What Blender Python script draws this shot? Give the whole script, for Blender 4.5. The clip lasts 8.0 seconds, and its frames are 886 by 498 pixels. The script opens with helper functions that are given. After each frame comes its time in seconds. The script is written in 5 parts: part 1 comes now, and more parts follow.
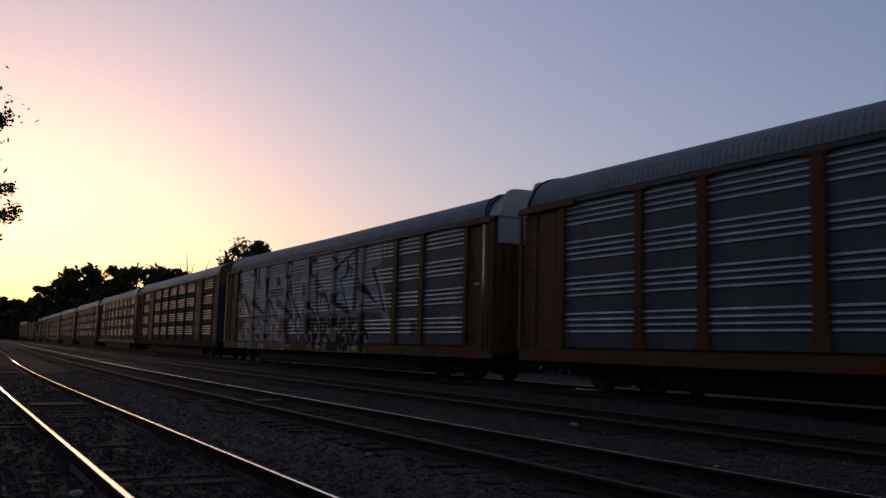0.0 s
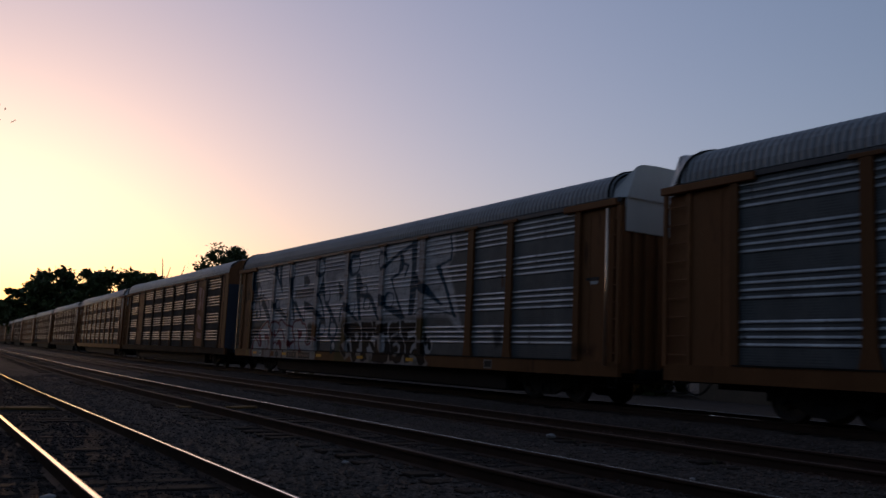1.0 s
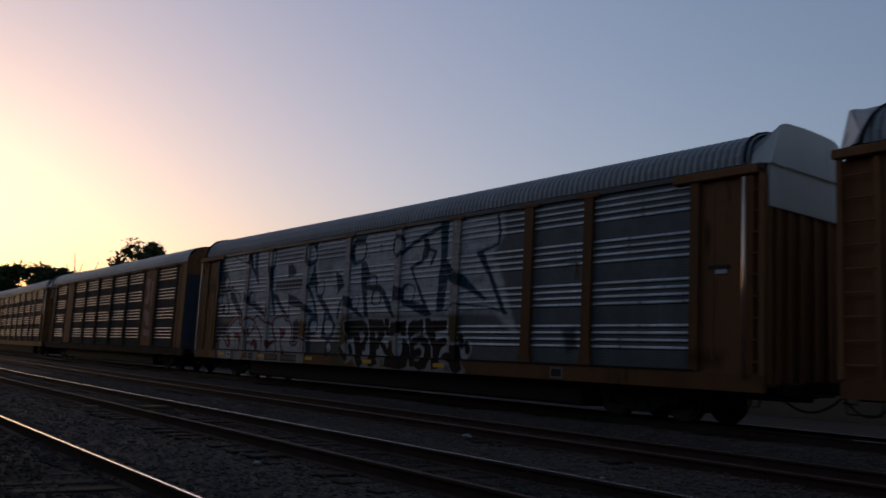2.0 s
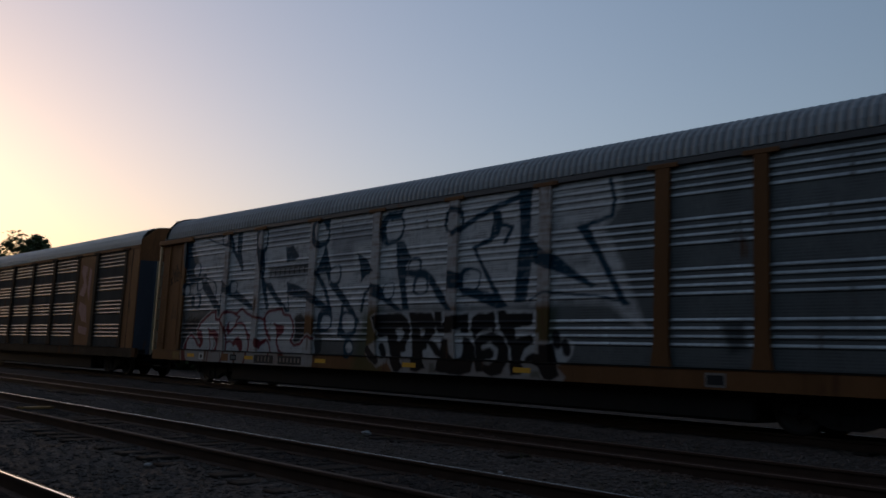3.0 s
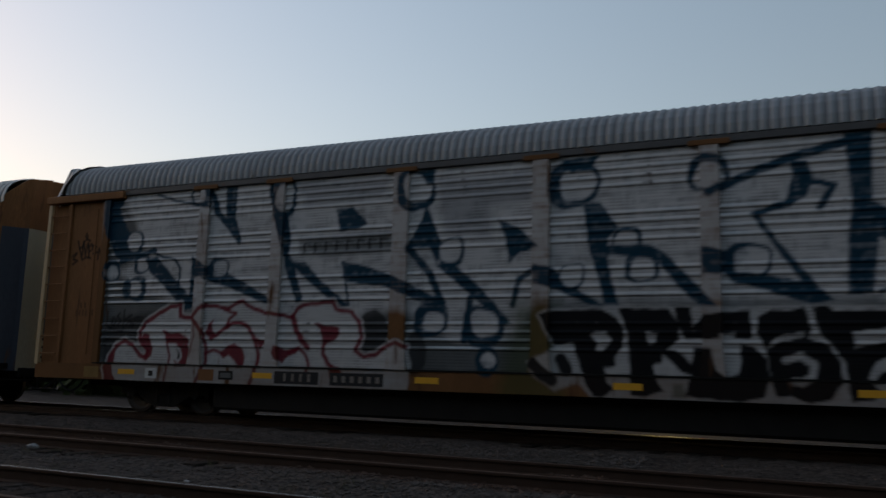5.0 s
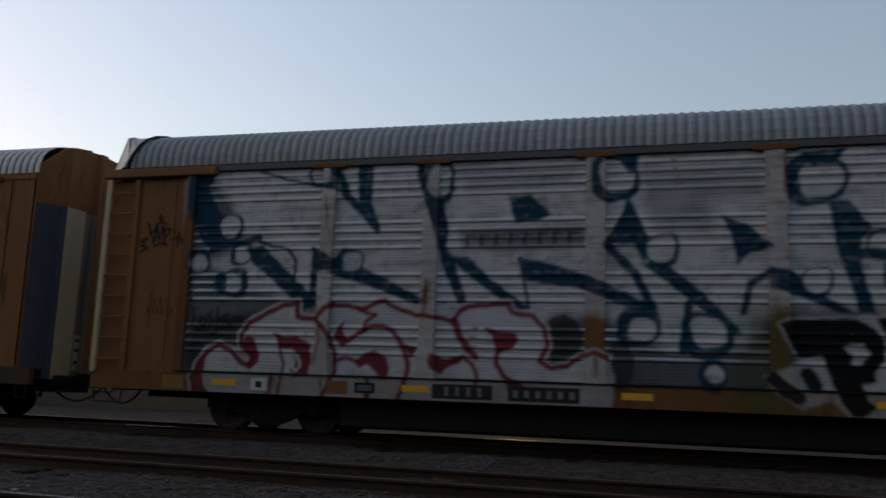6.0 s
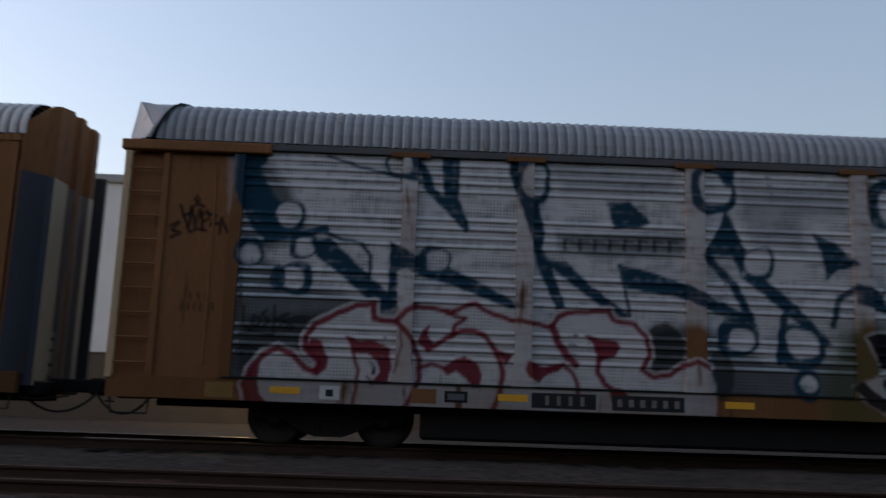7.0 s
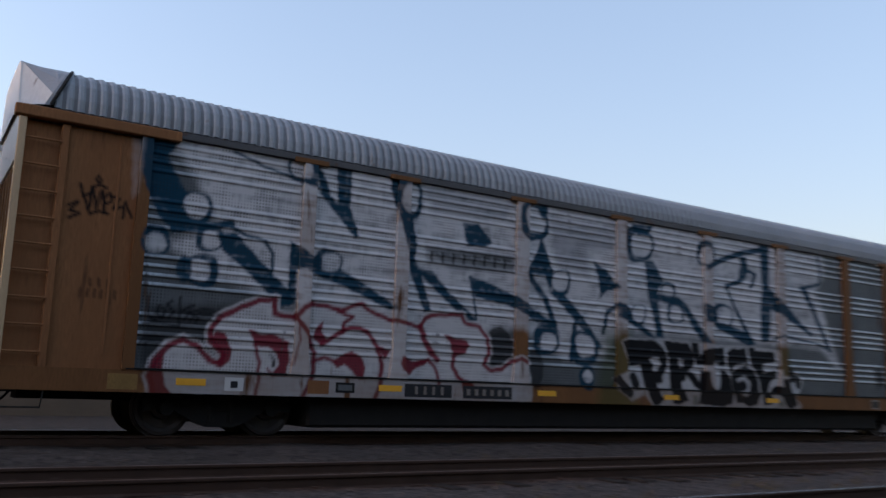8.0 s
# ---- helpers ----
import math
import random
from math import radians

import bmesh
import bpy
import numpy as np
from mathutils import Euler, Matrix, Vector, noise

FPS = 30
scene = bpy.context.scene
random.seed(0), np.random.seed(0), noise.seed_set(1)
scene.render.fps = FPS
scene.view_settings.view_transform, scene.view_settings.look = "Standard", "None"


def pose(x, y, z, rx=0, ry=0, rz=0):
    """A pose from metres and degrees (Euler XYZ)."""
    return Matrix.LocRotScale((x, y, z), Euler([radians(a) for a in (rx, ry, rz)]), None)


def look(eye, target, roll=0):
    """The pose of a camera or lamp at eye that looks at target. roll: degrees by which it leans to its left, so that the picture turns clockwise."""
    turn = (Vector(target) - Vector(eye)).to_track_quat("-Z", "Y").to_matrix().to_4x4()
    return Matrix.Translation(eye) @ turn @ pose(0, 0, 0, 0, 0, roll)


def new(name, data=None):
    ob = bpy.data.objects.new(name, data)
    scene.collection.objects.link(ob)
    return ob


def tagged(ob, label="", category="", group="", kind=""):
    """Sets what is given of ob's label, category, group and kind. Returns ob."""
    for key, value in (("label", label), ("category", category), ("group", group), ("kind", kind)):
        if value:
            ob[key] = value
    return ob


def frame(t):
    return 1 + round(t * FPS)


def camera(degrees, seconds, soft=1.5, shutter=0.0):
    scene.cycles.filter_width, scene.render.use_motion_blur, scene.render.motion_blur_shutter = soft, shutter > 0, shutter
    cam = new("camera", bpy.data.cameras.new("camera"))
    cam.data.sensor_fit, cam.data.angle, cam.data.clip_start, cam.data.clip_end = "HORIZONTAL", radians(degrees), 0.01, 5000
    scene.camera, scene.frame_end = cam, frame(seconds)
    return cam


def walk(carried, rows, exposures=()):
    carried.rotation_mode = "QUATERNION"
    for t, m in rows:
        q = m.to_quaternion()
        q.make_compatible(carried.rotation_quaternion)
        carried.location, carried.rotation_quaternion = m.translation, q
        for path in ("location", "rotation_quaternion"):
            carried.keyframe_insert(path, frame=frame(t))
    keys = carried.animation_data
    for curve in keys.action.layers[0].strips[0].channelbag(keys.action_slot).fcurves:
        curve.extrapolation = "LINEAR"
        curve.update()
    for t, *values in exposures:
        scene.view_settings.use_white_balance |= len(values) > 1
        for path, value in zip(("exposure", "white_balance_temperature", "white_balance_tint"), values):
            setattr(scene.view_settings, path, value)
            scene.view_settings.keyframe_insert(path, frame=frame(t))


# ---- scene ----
EYE = 0.90  # height of the eye over the rail heads of the train's track
PATH = [
    (0.0, -0.05, -0.06, 0.02, 6.72, -1.67, -30.51),
    (0.5, -0.07, -0.04, 0.01, 7.06, -2.15, -30.90),
    (1.0, -0.08, -0.03, 0.00, 7.44, -2.58, -32.12),
    (1.2, -0.03, -0.04, -0.00, 7.50, -2.70, -32.74),
    (2.3, 0.00, -0.05, -0.01, 7.82, -2.89, -39.55),
    (2.5, 0.03, -0.05, -0.00, 7.83, -2.67, -40.99),
    (3.0, 0.01, -0.01, -0.00, 7.79, -2.56, -44.00),
    (3.5, -0.00, 0.02, 0.01, 7.99, -2.73, -48.51),
    (4.0, -0.01, 0.06, 0.00, 8.35, -2.75, -54.82),
    (4.2, 0.02, 0.06, 0.01, 8.47, -2.64, -57.31),
    (5.3, 0.01, 0.02, -0.00, 8.80, -1.55, -66.81),
    (5.5, 0.00, 0.01, 0.01, 8.88, -1.63, -68.78),
    (6.0, 0.01, 0.01, -0.00, 9.30, -2.02, -73.83),
    (6.5, 0.03, 0.00, -0.01, 9.69, -2.01, -79.83),
    (7.0, 0.04, -0.00, -0.01, 9.71, -1.94, -91.39),
    (7.5, 0.06, 0.00, -0.02, 9.69, -2.45, -108.78),
    (8.0, 0.09, 0.01, -0.02, 9.39, -1.81, -122.56),
]
EXPOSURES = [(0.0, -0.04, 6500, 17), (1.0, -0.04, 6550, 16), (2.5, 0.14, 6650, 9), (4.0, 0.60, 7700, 4), (5.5, 1.22, 8250, 9), (7.0, 1.62, 7700, 13), (7.5, 1.90, 7050, 14), (8.0, 2.13, 7250, 15)]
cam = camera(54.8, 8.0, 1.55, 0.5)
walk(cam, [(t, pose(x, y, EYE + z, 90 + pitch, roll, yaw)) for t, x, y, z, pitch, roll, yaw in PATH], EXPOSURES)

# metres that the train has run at each time
RUN = [(0.0, 0.0), (0.5, 3.13), (1.0, 6.23), (1.2, 7.43), (2.3, 14.10), (2.5, 15.47), (3.0, 18.60), (3.5, 21.74), (4.0, 24.84), (4.2, 26.08),
       (5.3, 32.60), (5.5, 33.87), (6.0, 36.98), (6.5, 40.07), (7.0, 42.98), (7.5, 46.10), (8.0, 49.21)]

# ---- world and light: sunset, the sun low beyond the far end of the train ----
SUN_YAW, SUN_UP = -3.0, 2.5
world = bpy.data.worlds.new("world")
scene.world = world
world.use_nodes = True
wn, wl = world.node_tree.nodes, world.node_tree.links
sky = wn.new("ShaderNodeTexSky")
sky.sky_type = "NISHITA"
sky.sun_disc = False
sky.sun_elevation = radians(SUN_UP)
sky.sun_rotation = radians(-SUN_YAW)
sky.air_density, sky.dust_density, sky.ozone_density = 1.0, 2.0, 2.4
# thin evening haze: it evens out the sky, mutes it and tints it mauve
haze = wn.new("ShaderNodeGamma")
haze.inputs[1].default_value = 0.63
mute = wn.new("ShaderNodeHueSaturation")
mute.inputs["Saturation"].default_value = 1.06
mauve = wn.new("ShaderNodeMix")
mauve.data_type, mauve.blend_type = "RGBA", "MULTIPLY"
mauve.inputs["Factor"].default_value = 1.0
mauve.inputs["B"].default_value = (1.03, 0.96, 1.06, 1)
# the dusk sky dims away from the sunset
where = wn.new("ShaderNodeTexCoord")
toward = wn.new("ShaderNodeVectorMath")
toward.operation = "DOT_PRODUCT"
toward.inputs[1].default_value = (math.sin(radians(-SUN_YAW)), math.cos(radians(SUN_YAW)), 0)
wl.new(where.outputs["Generated"], toward.inputs[0])
dusk = wn.new("ShaderNodeMapRange")
dusk.interpolation_type = "SMOOTHSTEP"
dusk.inputs["From Min"].default_value, dusk.inputs["From Max"].default_value = -0.9, 0.9
dusk.inputs["To Min"].default_value, dusk.inputs["To Max"].default_value = 0.60, 1.20
wl.new(toward.outputs["Value"], dusk.inputs["Value"])
wl.new(sky.outputs[0], haze.inputs[0])
wl.new(haze.outputs[0], mute.inputs["Color"])
wl.new(mute.outputs[0], mauve.inputs["A"])
dim = wn.new("ShaderNodeMix")
dim.data_type, dim.blend_type = "RGBA", "MULTIPLY"
dim.inputs["Factor"].default_value = 1.0
wl.new(mauve.outputs["Result"], dim.inputs["A"])
wl.new(dusk.outputs[0], dim.inputs["B"])
wl.new(dim.outputs["Result"], wn["Background"].inputs[0])
wn["Background"].inputs[1].default_value = 0.30

sun = new("sun", bpy.data.lights.new("sun", "SUN"))
sun.data.energy, sun.data.angle, sun.data.color = 0.5, radians(1.5), (1.0, 0.55, 0.25)
sun.matrix_world = look((0, 0, 30), (0 - math.sin(radians(-SUN_YAW)), -math.cos(radians(SUN_YAW)), 30 - math.tan(radians(SUN_UP))))


# ---- materials ----
def material(name, base, rough=0.6, metal=0.0, vary=0.25, size=1.0, bump=0.15, fine=30.0, wear=None, wear_amount=0.0, paint=False, spec=0.22, streak=False):
    """A surface with colour that varies at two scales, patches of wear, and fine relief."""
    m = bpy.data.materials.new(name)
    m.use_nodes = True
    n, l = m.node_tree.nodes, m.node_tree.links
    b = n["Principled BSDF"]
    b.inputs["Metallic"].default_value = metal
    b.inputs["Specular IOR Level"].default_value = 0.06 if paint else spec
    tc = n.new("ShaderNodeTexCoord")
    mp = n.new("ShaderNodeMapping")
    mp.inputs["Scale"].default_value = (1, 1, 0.18) if streak else (1, 1, 1)
    l.new(tc.outputs["Object"], mp.inputs["Vector"])
    info = n.new("ShaderNodeObjectInfo")
    shift = n.new("ShaderNodeVectorMath")
    shift.operation = "SCALE"
    shift.inputs[0].default_value = (37, 19, 11)
    l.new(info.outputs["Random"], shift.inputs["Scale"])
    place = n.new("ShaderNodeVectorMath")
    l.new(mp.outputs[0], place.inputs[0])
    l.new(shift.outputs[0], place.inputs[1])

    def cloud(scale, detail=5.0):
        t = n.new("ShaderNodeTexNoise")
        t.inputs["Scale"].default_value = scale
        t.inputs["Detail"].default_value = detail
        l.new(place.outputs[0], t.inputs["Vector"])
        return t.outputs["Fac"]

    def mixed(fac, a, c, kind="MIX"):
        x = n.new("ShaderNodeMix")
        x.data_type, x.blend_type = "RGBA", kind
        for sock, v in ((x.inputs["Factor"], fac), (x.inputs["A"], a), (x.inputs["B"], c)):
            if isinstance(v, (tuple, list)):
                sock.default_value = (*v[:3], 1)
            elif isinstance(v, (int, float)):
                sock.default_value = v
            else:
                l.new(v, sock)
        return x.outputs["Result"]

    def ramp(fac, lo, hi):
        r = n.new("ShaderNodeMapRange")
        r.inputs["From Min"].default_value, r.inputs["From Max"].default_value = lo, hi
        l.new(fac, r.inputs["Value"])
        return r.outputs["Result"]

    large, small = cloud(1.3 / size), cloud(fine / size, 8.0)
    colour = mixed(ramp(large, 0.3, 0.7), tuple(c * (1 - vary) for c in base), tuple(min(1, c * (1 + vary)) for c in base))
    colour = mixed(ramp(small, 0.25, 0.75), colour, tuple(c * (1 - vary * 0.8) for c in base), "MIX") if vary else colour
    if paint:
        at = n.new("ShaderNodeAttribute")
        at.attribute_name = "paint"
        colour = mixed(at.outputs["Alpha"], colour, at.outputs["Color"])
        dull = mixed(at.outputs["Alpha"], (metal, 0, 0), (0.0, 0, 0))
        sep = n.new("ShaderNodeSeparateColor")
        l.new(dull, sep.inputs[0])
        l.new(sep.outputs[0], b.inputs["Metallic"])
    if wear:
        patches = ramp(cloud(3.5 / size, 9.0), 0.62 - wear_amount, 0.70 - wear_amount)
        colour = mixed(patches, colour, wear)
    l.new(colour, b.inputs["Base Color"])
    ro = n.new("ShaderNodeMapRange")
    ro.inputs["To Min"].default_value, ro.inputs["To Max"].default_value = max(0.05, rough - 0.3 * rough), min(1, rough + 0.12 * rough + 0.05)
    l.new(small, ro.inputs["Value"])
    l.new(ro.outputs[0], b.inputs["Roughness"])
    if bump:
        bu = n.new("ShaderNodeBump")
        bu.inputs["Strength"].default_value, bu.inputs["Distance"].default_value = bump, 0.02 * size
        l.new(small, bu.inputs["Height"])
        l.new(bu.outputs[0], b.inputs["Normal"])
    return m


def glow(name, colour, strength):
    m = bpy.data.materials.new(name)
    m.use_nodes = True
    b = m.node_tree.nodes["Principled BSDF"]
    b.inputs["Base Color"].default_value = (*colour, 1)
    b.inputs["Emission Color"].default_value = (*colour, 1)
    b.inputs["Emission Strength"].default_value = strength
    return m


RUST = (0.10, 0.045, 0.022)
GALV = material("galvanised_sheet", (0.122, 0.129, 0.130), 0.6, 0.3, 0.22, 1.0, 0.10, 40, RUST, -0.06, True, streak=True)
ROOF = material("roof_sheet", (0.27, 0.28, 0.29), 0.5, 0.2, 0.15, 1.0, 0.08, 30, (0.2, 0.17, 0.15), -0.03)
ROOF_PALE = material("pale_roof_sheet", (0.55, 0.53, 0.50), 0.5, 0.1, 0.12, 1.0, 0.08, 30, (0.2, 0.17, 0.15), -0.05)
ROOF_VALLEY = material("darker_roof_valley", (0.17, 0.17, 0.175), 0.7, 0.1, 0.2, 1.0, 0.08, 30)
FASCIA = material("eave_metal", (0.085, 0.08, 0.08), 0.5, 0.2, 0.15, 1.0, 0.08, 30, RUST, -0.02)
YELLOW = material("weathered_yellow_paint", (0.165, 0.074, 0.031), 0.55, 0.0, 0.25, 1.0, 0.12, 35, RUST, 0.0, True, streak=True)
BROWN = material("weathered_brown_paint", (0.23, 0.100, 0.043), 0.6, 0.0, 0.28, 1.0, 0.12, 35, RUST, 0.02, True, streak=True)
CREAM = material("cream_paint", (0.40, 0.345, 0.25), 0.5, 0.0, 0.15, 1.0, 0.1, 35, RUST, -0.03, streak=True)
BLUE = material("faded_blue_paint", (0.050, 0.058, 0.078), 0.55, 0.0, 0.25, 1.0, 0.1, 35, RUST, -0.02, streak=True)
GREYPAINT = material("grey_post_paint", (0.20, 0.17, 0.15), 0.55, 0.0, 0.25, 1.0, 0.1, 35, RUST, 0.0, streak=True)
STEEL_DARK = material("grimy_black_steel", (0.012, 0.011, 0.010), 0.8, 0.0, 0.3, 0.5, 0.2, 30)
WHEEL = material("worn_wheel_steel", (0.07, 0.06, 0.055), 0.5, 0.7, 0.25, 0.5, 0.1, 30)
RUBBER = material("black_rubber", (0.02, 0.02, 0.02), 0.7, 0.0, 0.2, 0.2, 0.1, 40)
REFLECT = material("amber_reflective_tape", (0.75, 0.36, 0.04), 0.35, 0.0, 0.08, 0.2, 0.05, 60)
WHITE = material("white_stencil_paint", (0.50, 0.49, 0.47), 0.5, 0.0, 0.1, 0.3, 0.05, 50)
BLACKPAINT = material("black_placard_paint", (0.02, 0.02, 0.022), 0.5, 0.0, 0.2, 0.3, 0.05, 50)
RAILHEAD = material("polished_rail_head", (0.92, 0.88, 0.84), 0.06, 1.0, 0.08, 0.3, 0.0, 30)
RAILGREY = material("grey_rail_head", (0.24, 0.22, 0.21), 0.3, 1.0, 0.2, 0.3, 0.0, 30)
RAILBRIGHT = material("bright_worn_rail_head", (0.62, 0.59, 0.56), 0.26, 1.0, 0.1, 0.3, 0.0, 30)
RAILRUST = material("rusty_rail_side", (0.055, 0.03, 0.02), 0.75, 0.1, 0.3, 0.4, 0.2, 30)
RAILDULL = material("dull_rail_head", (0.20, 0.11, 0.075), 0.42, 0.7, 0.25, 0.3, 0.05, 30, RUST, 0.02)
TIE = material("old_sleeper_wood", (0.035, 0.027, 0.022), 0.9, 0.0, 0.35, 0.5, 0.5, 25, spec=0.05)
GRAVEL = material("ballast_ground", (0.073, 0.058, 0.050), 0.95, 0.0, 0.4, 0.35, 1.0, 12, spec=0.05)
STONE = material("ballast_stone", (0.120, 0.098, 0.087), 0.9, 0.0, 0.5, 0.2, 0.3, 20, spec=0.08)
PALE_STONE = material("pale_stone", (0.32, 0.31, 0.30), 0.8, 0.0, 0.15, 0.2, 0.3, 20)
PLATE_YELLOW = material("yellow_painted_board", (0.22, 0.125, 0.04), 0.8, 0.0, 0.3, 0.4, 0.2, 20)
WALLPALE = material("pale_sheet_wall", (0.66, 0.65, 0.63), 0.7, 0.0, 0.08, 2.0, 0.05, 10)
ROOFEDGE = material("grey_coping", (0.30, 0.30, 0.30), 0.6, 0.1, 0.1, 1.0, 0.05, 10)
DOCK = material("ochre_dock_wall", (0.11, 0.08, 0.055), 0.8, 0.0, 0.15, 1.0, 0.1, 10)
RED = material("red_sign_paint", (0.5, 0.06, 0.05), 0.5, 0.0, 0.1, 0.5, 0.05, 20)
BARK = material("bark", (0.06, 0.045, 0.035), 0.9, 0.0, 0.3, 0.5, 0.6, 15)
LEAF = material("leaf", (0.055, 0.075, 0.025), 0.7, 0.0, 0.35, 1.0, 0.0, 8)
GRASS = material("dry_grass", (0.10, 0.085, 0.045), 0.9, 0.0, 0.35, 1.0, 0.0, 8)
# the same coats on parts that nobody sprayed
UNSPRAYED = {
    GALV: material("galvanised_sheet_plain", (0.122, 0.129, 0.130), 0.6, 0.3, 0.22, 1.0, 0.10, 40, RUST, -0.06, streak=True),
    YELLOW: material("weathered_yellow_paint_plain", (0.165, 0.074, 0.031), 0.6, 0.0, 0.25, 1.0, 0.12, 35, RUST, 0.0, streak=True, spec=0.08),
    BROWN: material("weathered_brown_paint_plain", (0.23, 0.100, 0.043), 0.65, 0.0, 0.28, 1.0, 0.12, 35, RUST, -0.03, streak=True, spec=0.08),
}
# bare ridge metal, with the sky light on its tops put into the colour
LIT_RIDGE = material("lit_bare_ridge_metal", (0.35, 0.36, 0.358), 0.38, 0.7, 0.4, 1.0, 0.05, 14, (0.09, 0.08, 0.075), -0.02, True, streak=True)
POLE = material("glossy_pole_paint", (0.80, 0.60, 0.44), 0.32, 0.9, 0.15, 0.5, 0.03, 30, spec=0.5)


def stony(m, scale):
    """Packed stones: cells with a tone and a rounded height of their own."""
    n, l = m.node_tree.nodes, m.node_tree.links
    b = n["Principled BSDF"]
    tc = n.new("ShaderNodeTexCoord")
    cells = n.new("ShaderNodeTexVoronoi")
    cells.inputs["Scale"].default_value = scale
    l.new(tc.outputs["Object"], cells.inputs["Vector"])
    tone = n.new("ShaderNodeSeparateColor")
    l.new(cells.outputs["Color"], tone.inputs[0])
    span = n.new("ShaderNodeMapRange")
    span.inputs["To Min"].default_value, span.inputs["To Max"].default_value = 0.45, 1.75
    l.new(tone.outputs[0], span.inputs["Value"])
    mix = n.new("ShaderNodeMix")
    mix.data_type, mix.blend_type = "RGBA", "MULTIPLY"
    mix.inputs["Factor"].default_value = 1.0
    old = b.inputs["Base Color"].links[0].from_socket
    l.new(old, mix.inputs["A"])
    l.new(span.outputs[0], mix.inputs["B"])
    l.new(mix.outputs["Result"], b.inputs["Base Color"])
    bump = n.new("ShaderNodeBump")
    bump.invert = True
    bump.inputs["Strength"].default_value, bump.inputs["Distance"].default_value = 1.0, 0.03
    l.new(cells.outputs["Distance"], bump.inputs["Height"])
    l.new(b.inputs["Normal"].links[0].from_socket, bump.inputs["Normal"])
    l.new(bump.outputs[0], b.inputs["Normal"])


def bedded(m):
    """Ballast by strips along the tracks: oil-black under the first, the rail's shadow painted dark under the second,
    rust-stained under the third.
    """
    n, l = m.node_tree.nodes, m.node_tree.links
    b = n["Principled BSDF"]
    tc = n.new("ShaderNodeTexCoord")
    wave = n.new("ShaderNodeTexNoise")
    wave.inputs["Scale"].default_value = 0.9
    l.new(tc.outputs["Object"], wave.inputs["Vector"])
    xyz = n.new("ShaderNodeSeparateXYZ")
    l.new(tc.outputs["Object"], xyz.inputs[0])
    shifted = n.new("ShaderNodeMath")
    shifted.operation = "ADD"
    l.new(xyz.outputs["X"], shifted.inputs[0])
    l.new(wave.outputs["Fac"], shifted.inputs[1])
    part_of = n.new("ShaderNodeMapRange")
    part_of.inputs["From Min"].default_value, part_of.inputs["From Max"].default_value = 0.5, 20.5
    l.new(shifted.outputs[0], part_of.inputs["Value"])
    strips = n.new("ShaderNodeValToRGB")
    e = strips.color_ramp.elements
    e[0].position, e[0].color = 0.12, (0.5, 0.5, 0.52, 1)
    e[1].position, e[1].color = 0.19, (1, 1, 1, 1)
    for at, tone in ((0.24, (1, 1, 1, 1)), (0.27, (0.6, 0.58, 0.58, 1)), (0.32, (0.6, 0.58, 0.58, 1)), (0.35, (1.0, 1.0, 1.0, 1)), (0.45, (1, 1, 1, 1)), (0.48, (0.9, 0.62, 0.5, 1)), (0.54, (0.9, 0.62, 0.5, 1)), (0.58, (1, 1, 1, 1))):
        x = e.new(at)
        x.color = tone
    l.new(part_of.outputs[0], strips.inputs[0])
    mix = n.new("ShaderNodeMix")
    mix.data_type, mix.blend_type = "RGBA", "MULTIPLY"
    mix.inputs["Factor"].default_value = 1.0
    l.new(b.inputs["Base Color"].links[0].from_socket, mix.inputs["A"])
    l.new(strips.outputs[0], mix.inputs["B"])
    l.new(mix.outputs["Result"], b.inputs["Base Color"])


stony(GRAVEL, 22.0)
bedded(GRAVEL)
bedded(STONE)


def perforated(m, pitch):
    """Rows of small punched holes, some of them clogged."""
    n, l = m.node_tree.nodes, m.node_tree.links
    b = n["Principled BSDF"]
    tc = n.new("ShaderNodeTexCoord")
    flat = n.new("ShaderNodeMapping")
    flat.inputs["Scale"].default_value = (0, 1, 1)
    l.new(tc.outputs["Object"], flat.inputs["Vector"])
    holes = n.new("ShaderNodeTexVoronoi")
    holes.inputs["Scale"].default_value, holes.inputs["Randomness"].default_value = 1 / pitch, 0.0
    l.new(flat.outputs[0], holes.inputs["Vector"])
    hole = n.new("ShaderNodeMapRange")
    hole.inputs["From Min"].default_value, hole.inputs["From Max"].default_value = 0.22, 0.38
    hole.inputs["To Min"].default_value, hole.inputs["To Max"].default_value = 1.0, 0.0
    l.new(holes.outputs["Distance"], hole.inputs["Value"])
    clog = n.new("ShaderNodeTexNoise")
    clog.inputs["Scale"].default_value = 2.2
    l.new(flat.outputs[0], clog.inputs["Vector"])
    open_part = n.new("ShaderNodeMapRange")
    open_part.inputs["From Min"].default_value, open_part.inputs["From Max"].default_value = 0.40, 0.62
    open_part.inputs["To Max"].default_value = 0.5
    l.new(clog.outputs["Fac"], open_part.inputs["Value"])
    amount = n.new("ShaderNodeMath")
    amount.operation = "MULTIPLY"
    l.new(hole.outputs[0], amount.inputs[0])
    l.new(open_part.outputs[0], amount.inputs[1])
    mix = n.new("ShaderNodeMix")
    mix.data_type = "RGBA"
    mix.inputs["B"].default_value = (0.02, 0.02, 0.022, 1)
    l.new(amount.outputs[0], mix.inputs["Factor"])
    l.new(b.inputs["Base Color"].links[0].from_socket, mix.inputs["A"])
    l.new(mix.outputs["Result"], b.inputs["Base Color"])


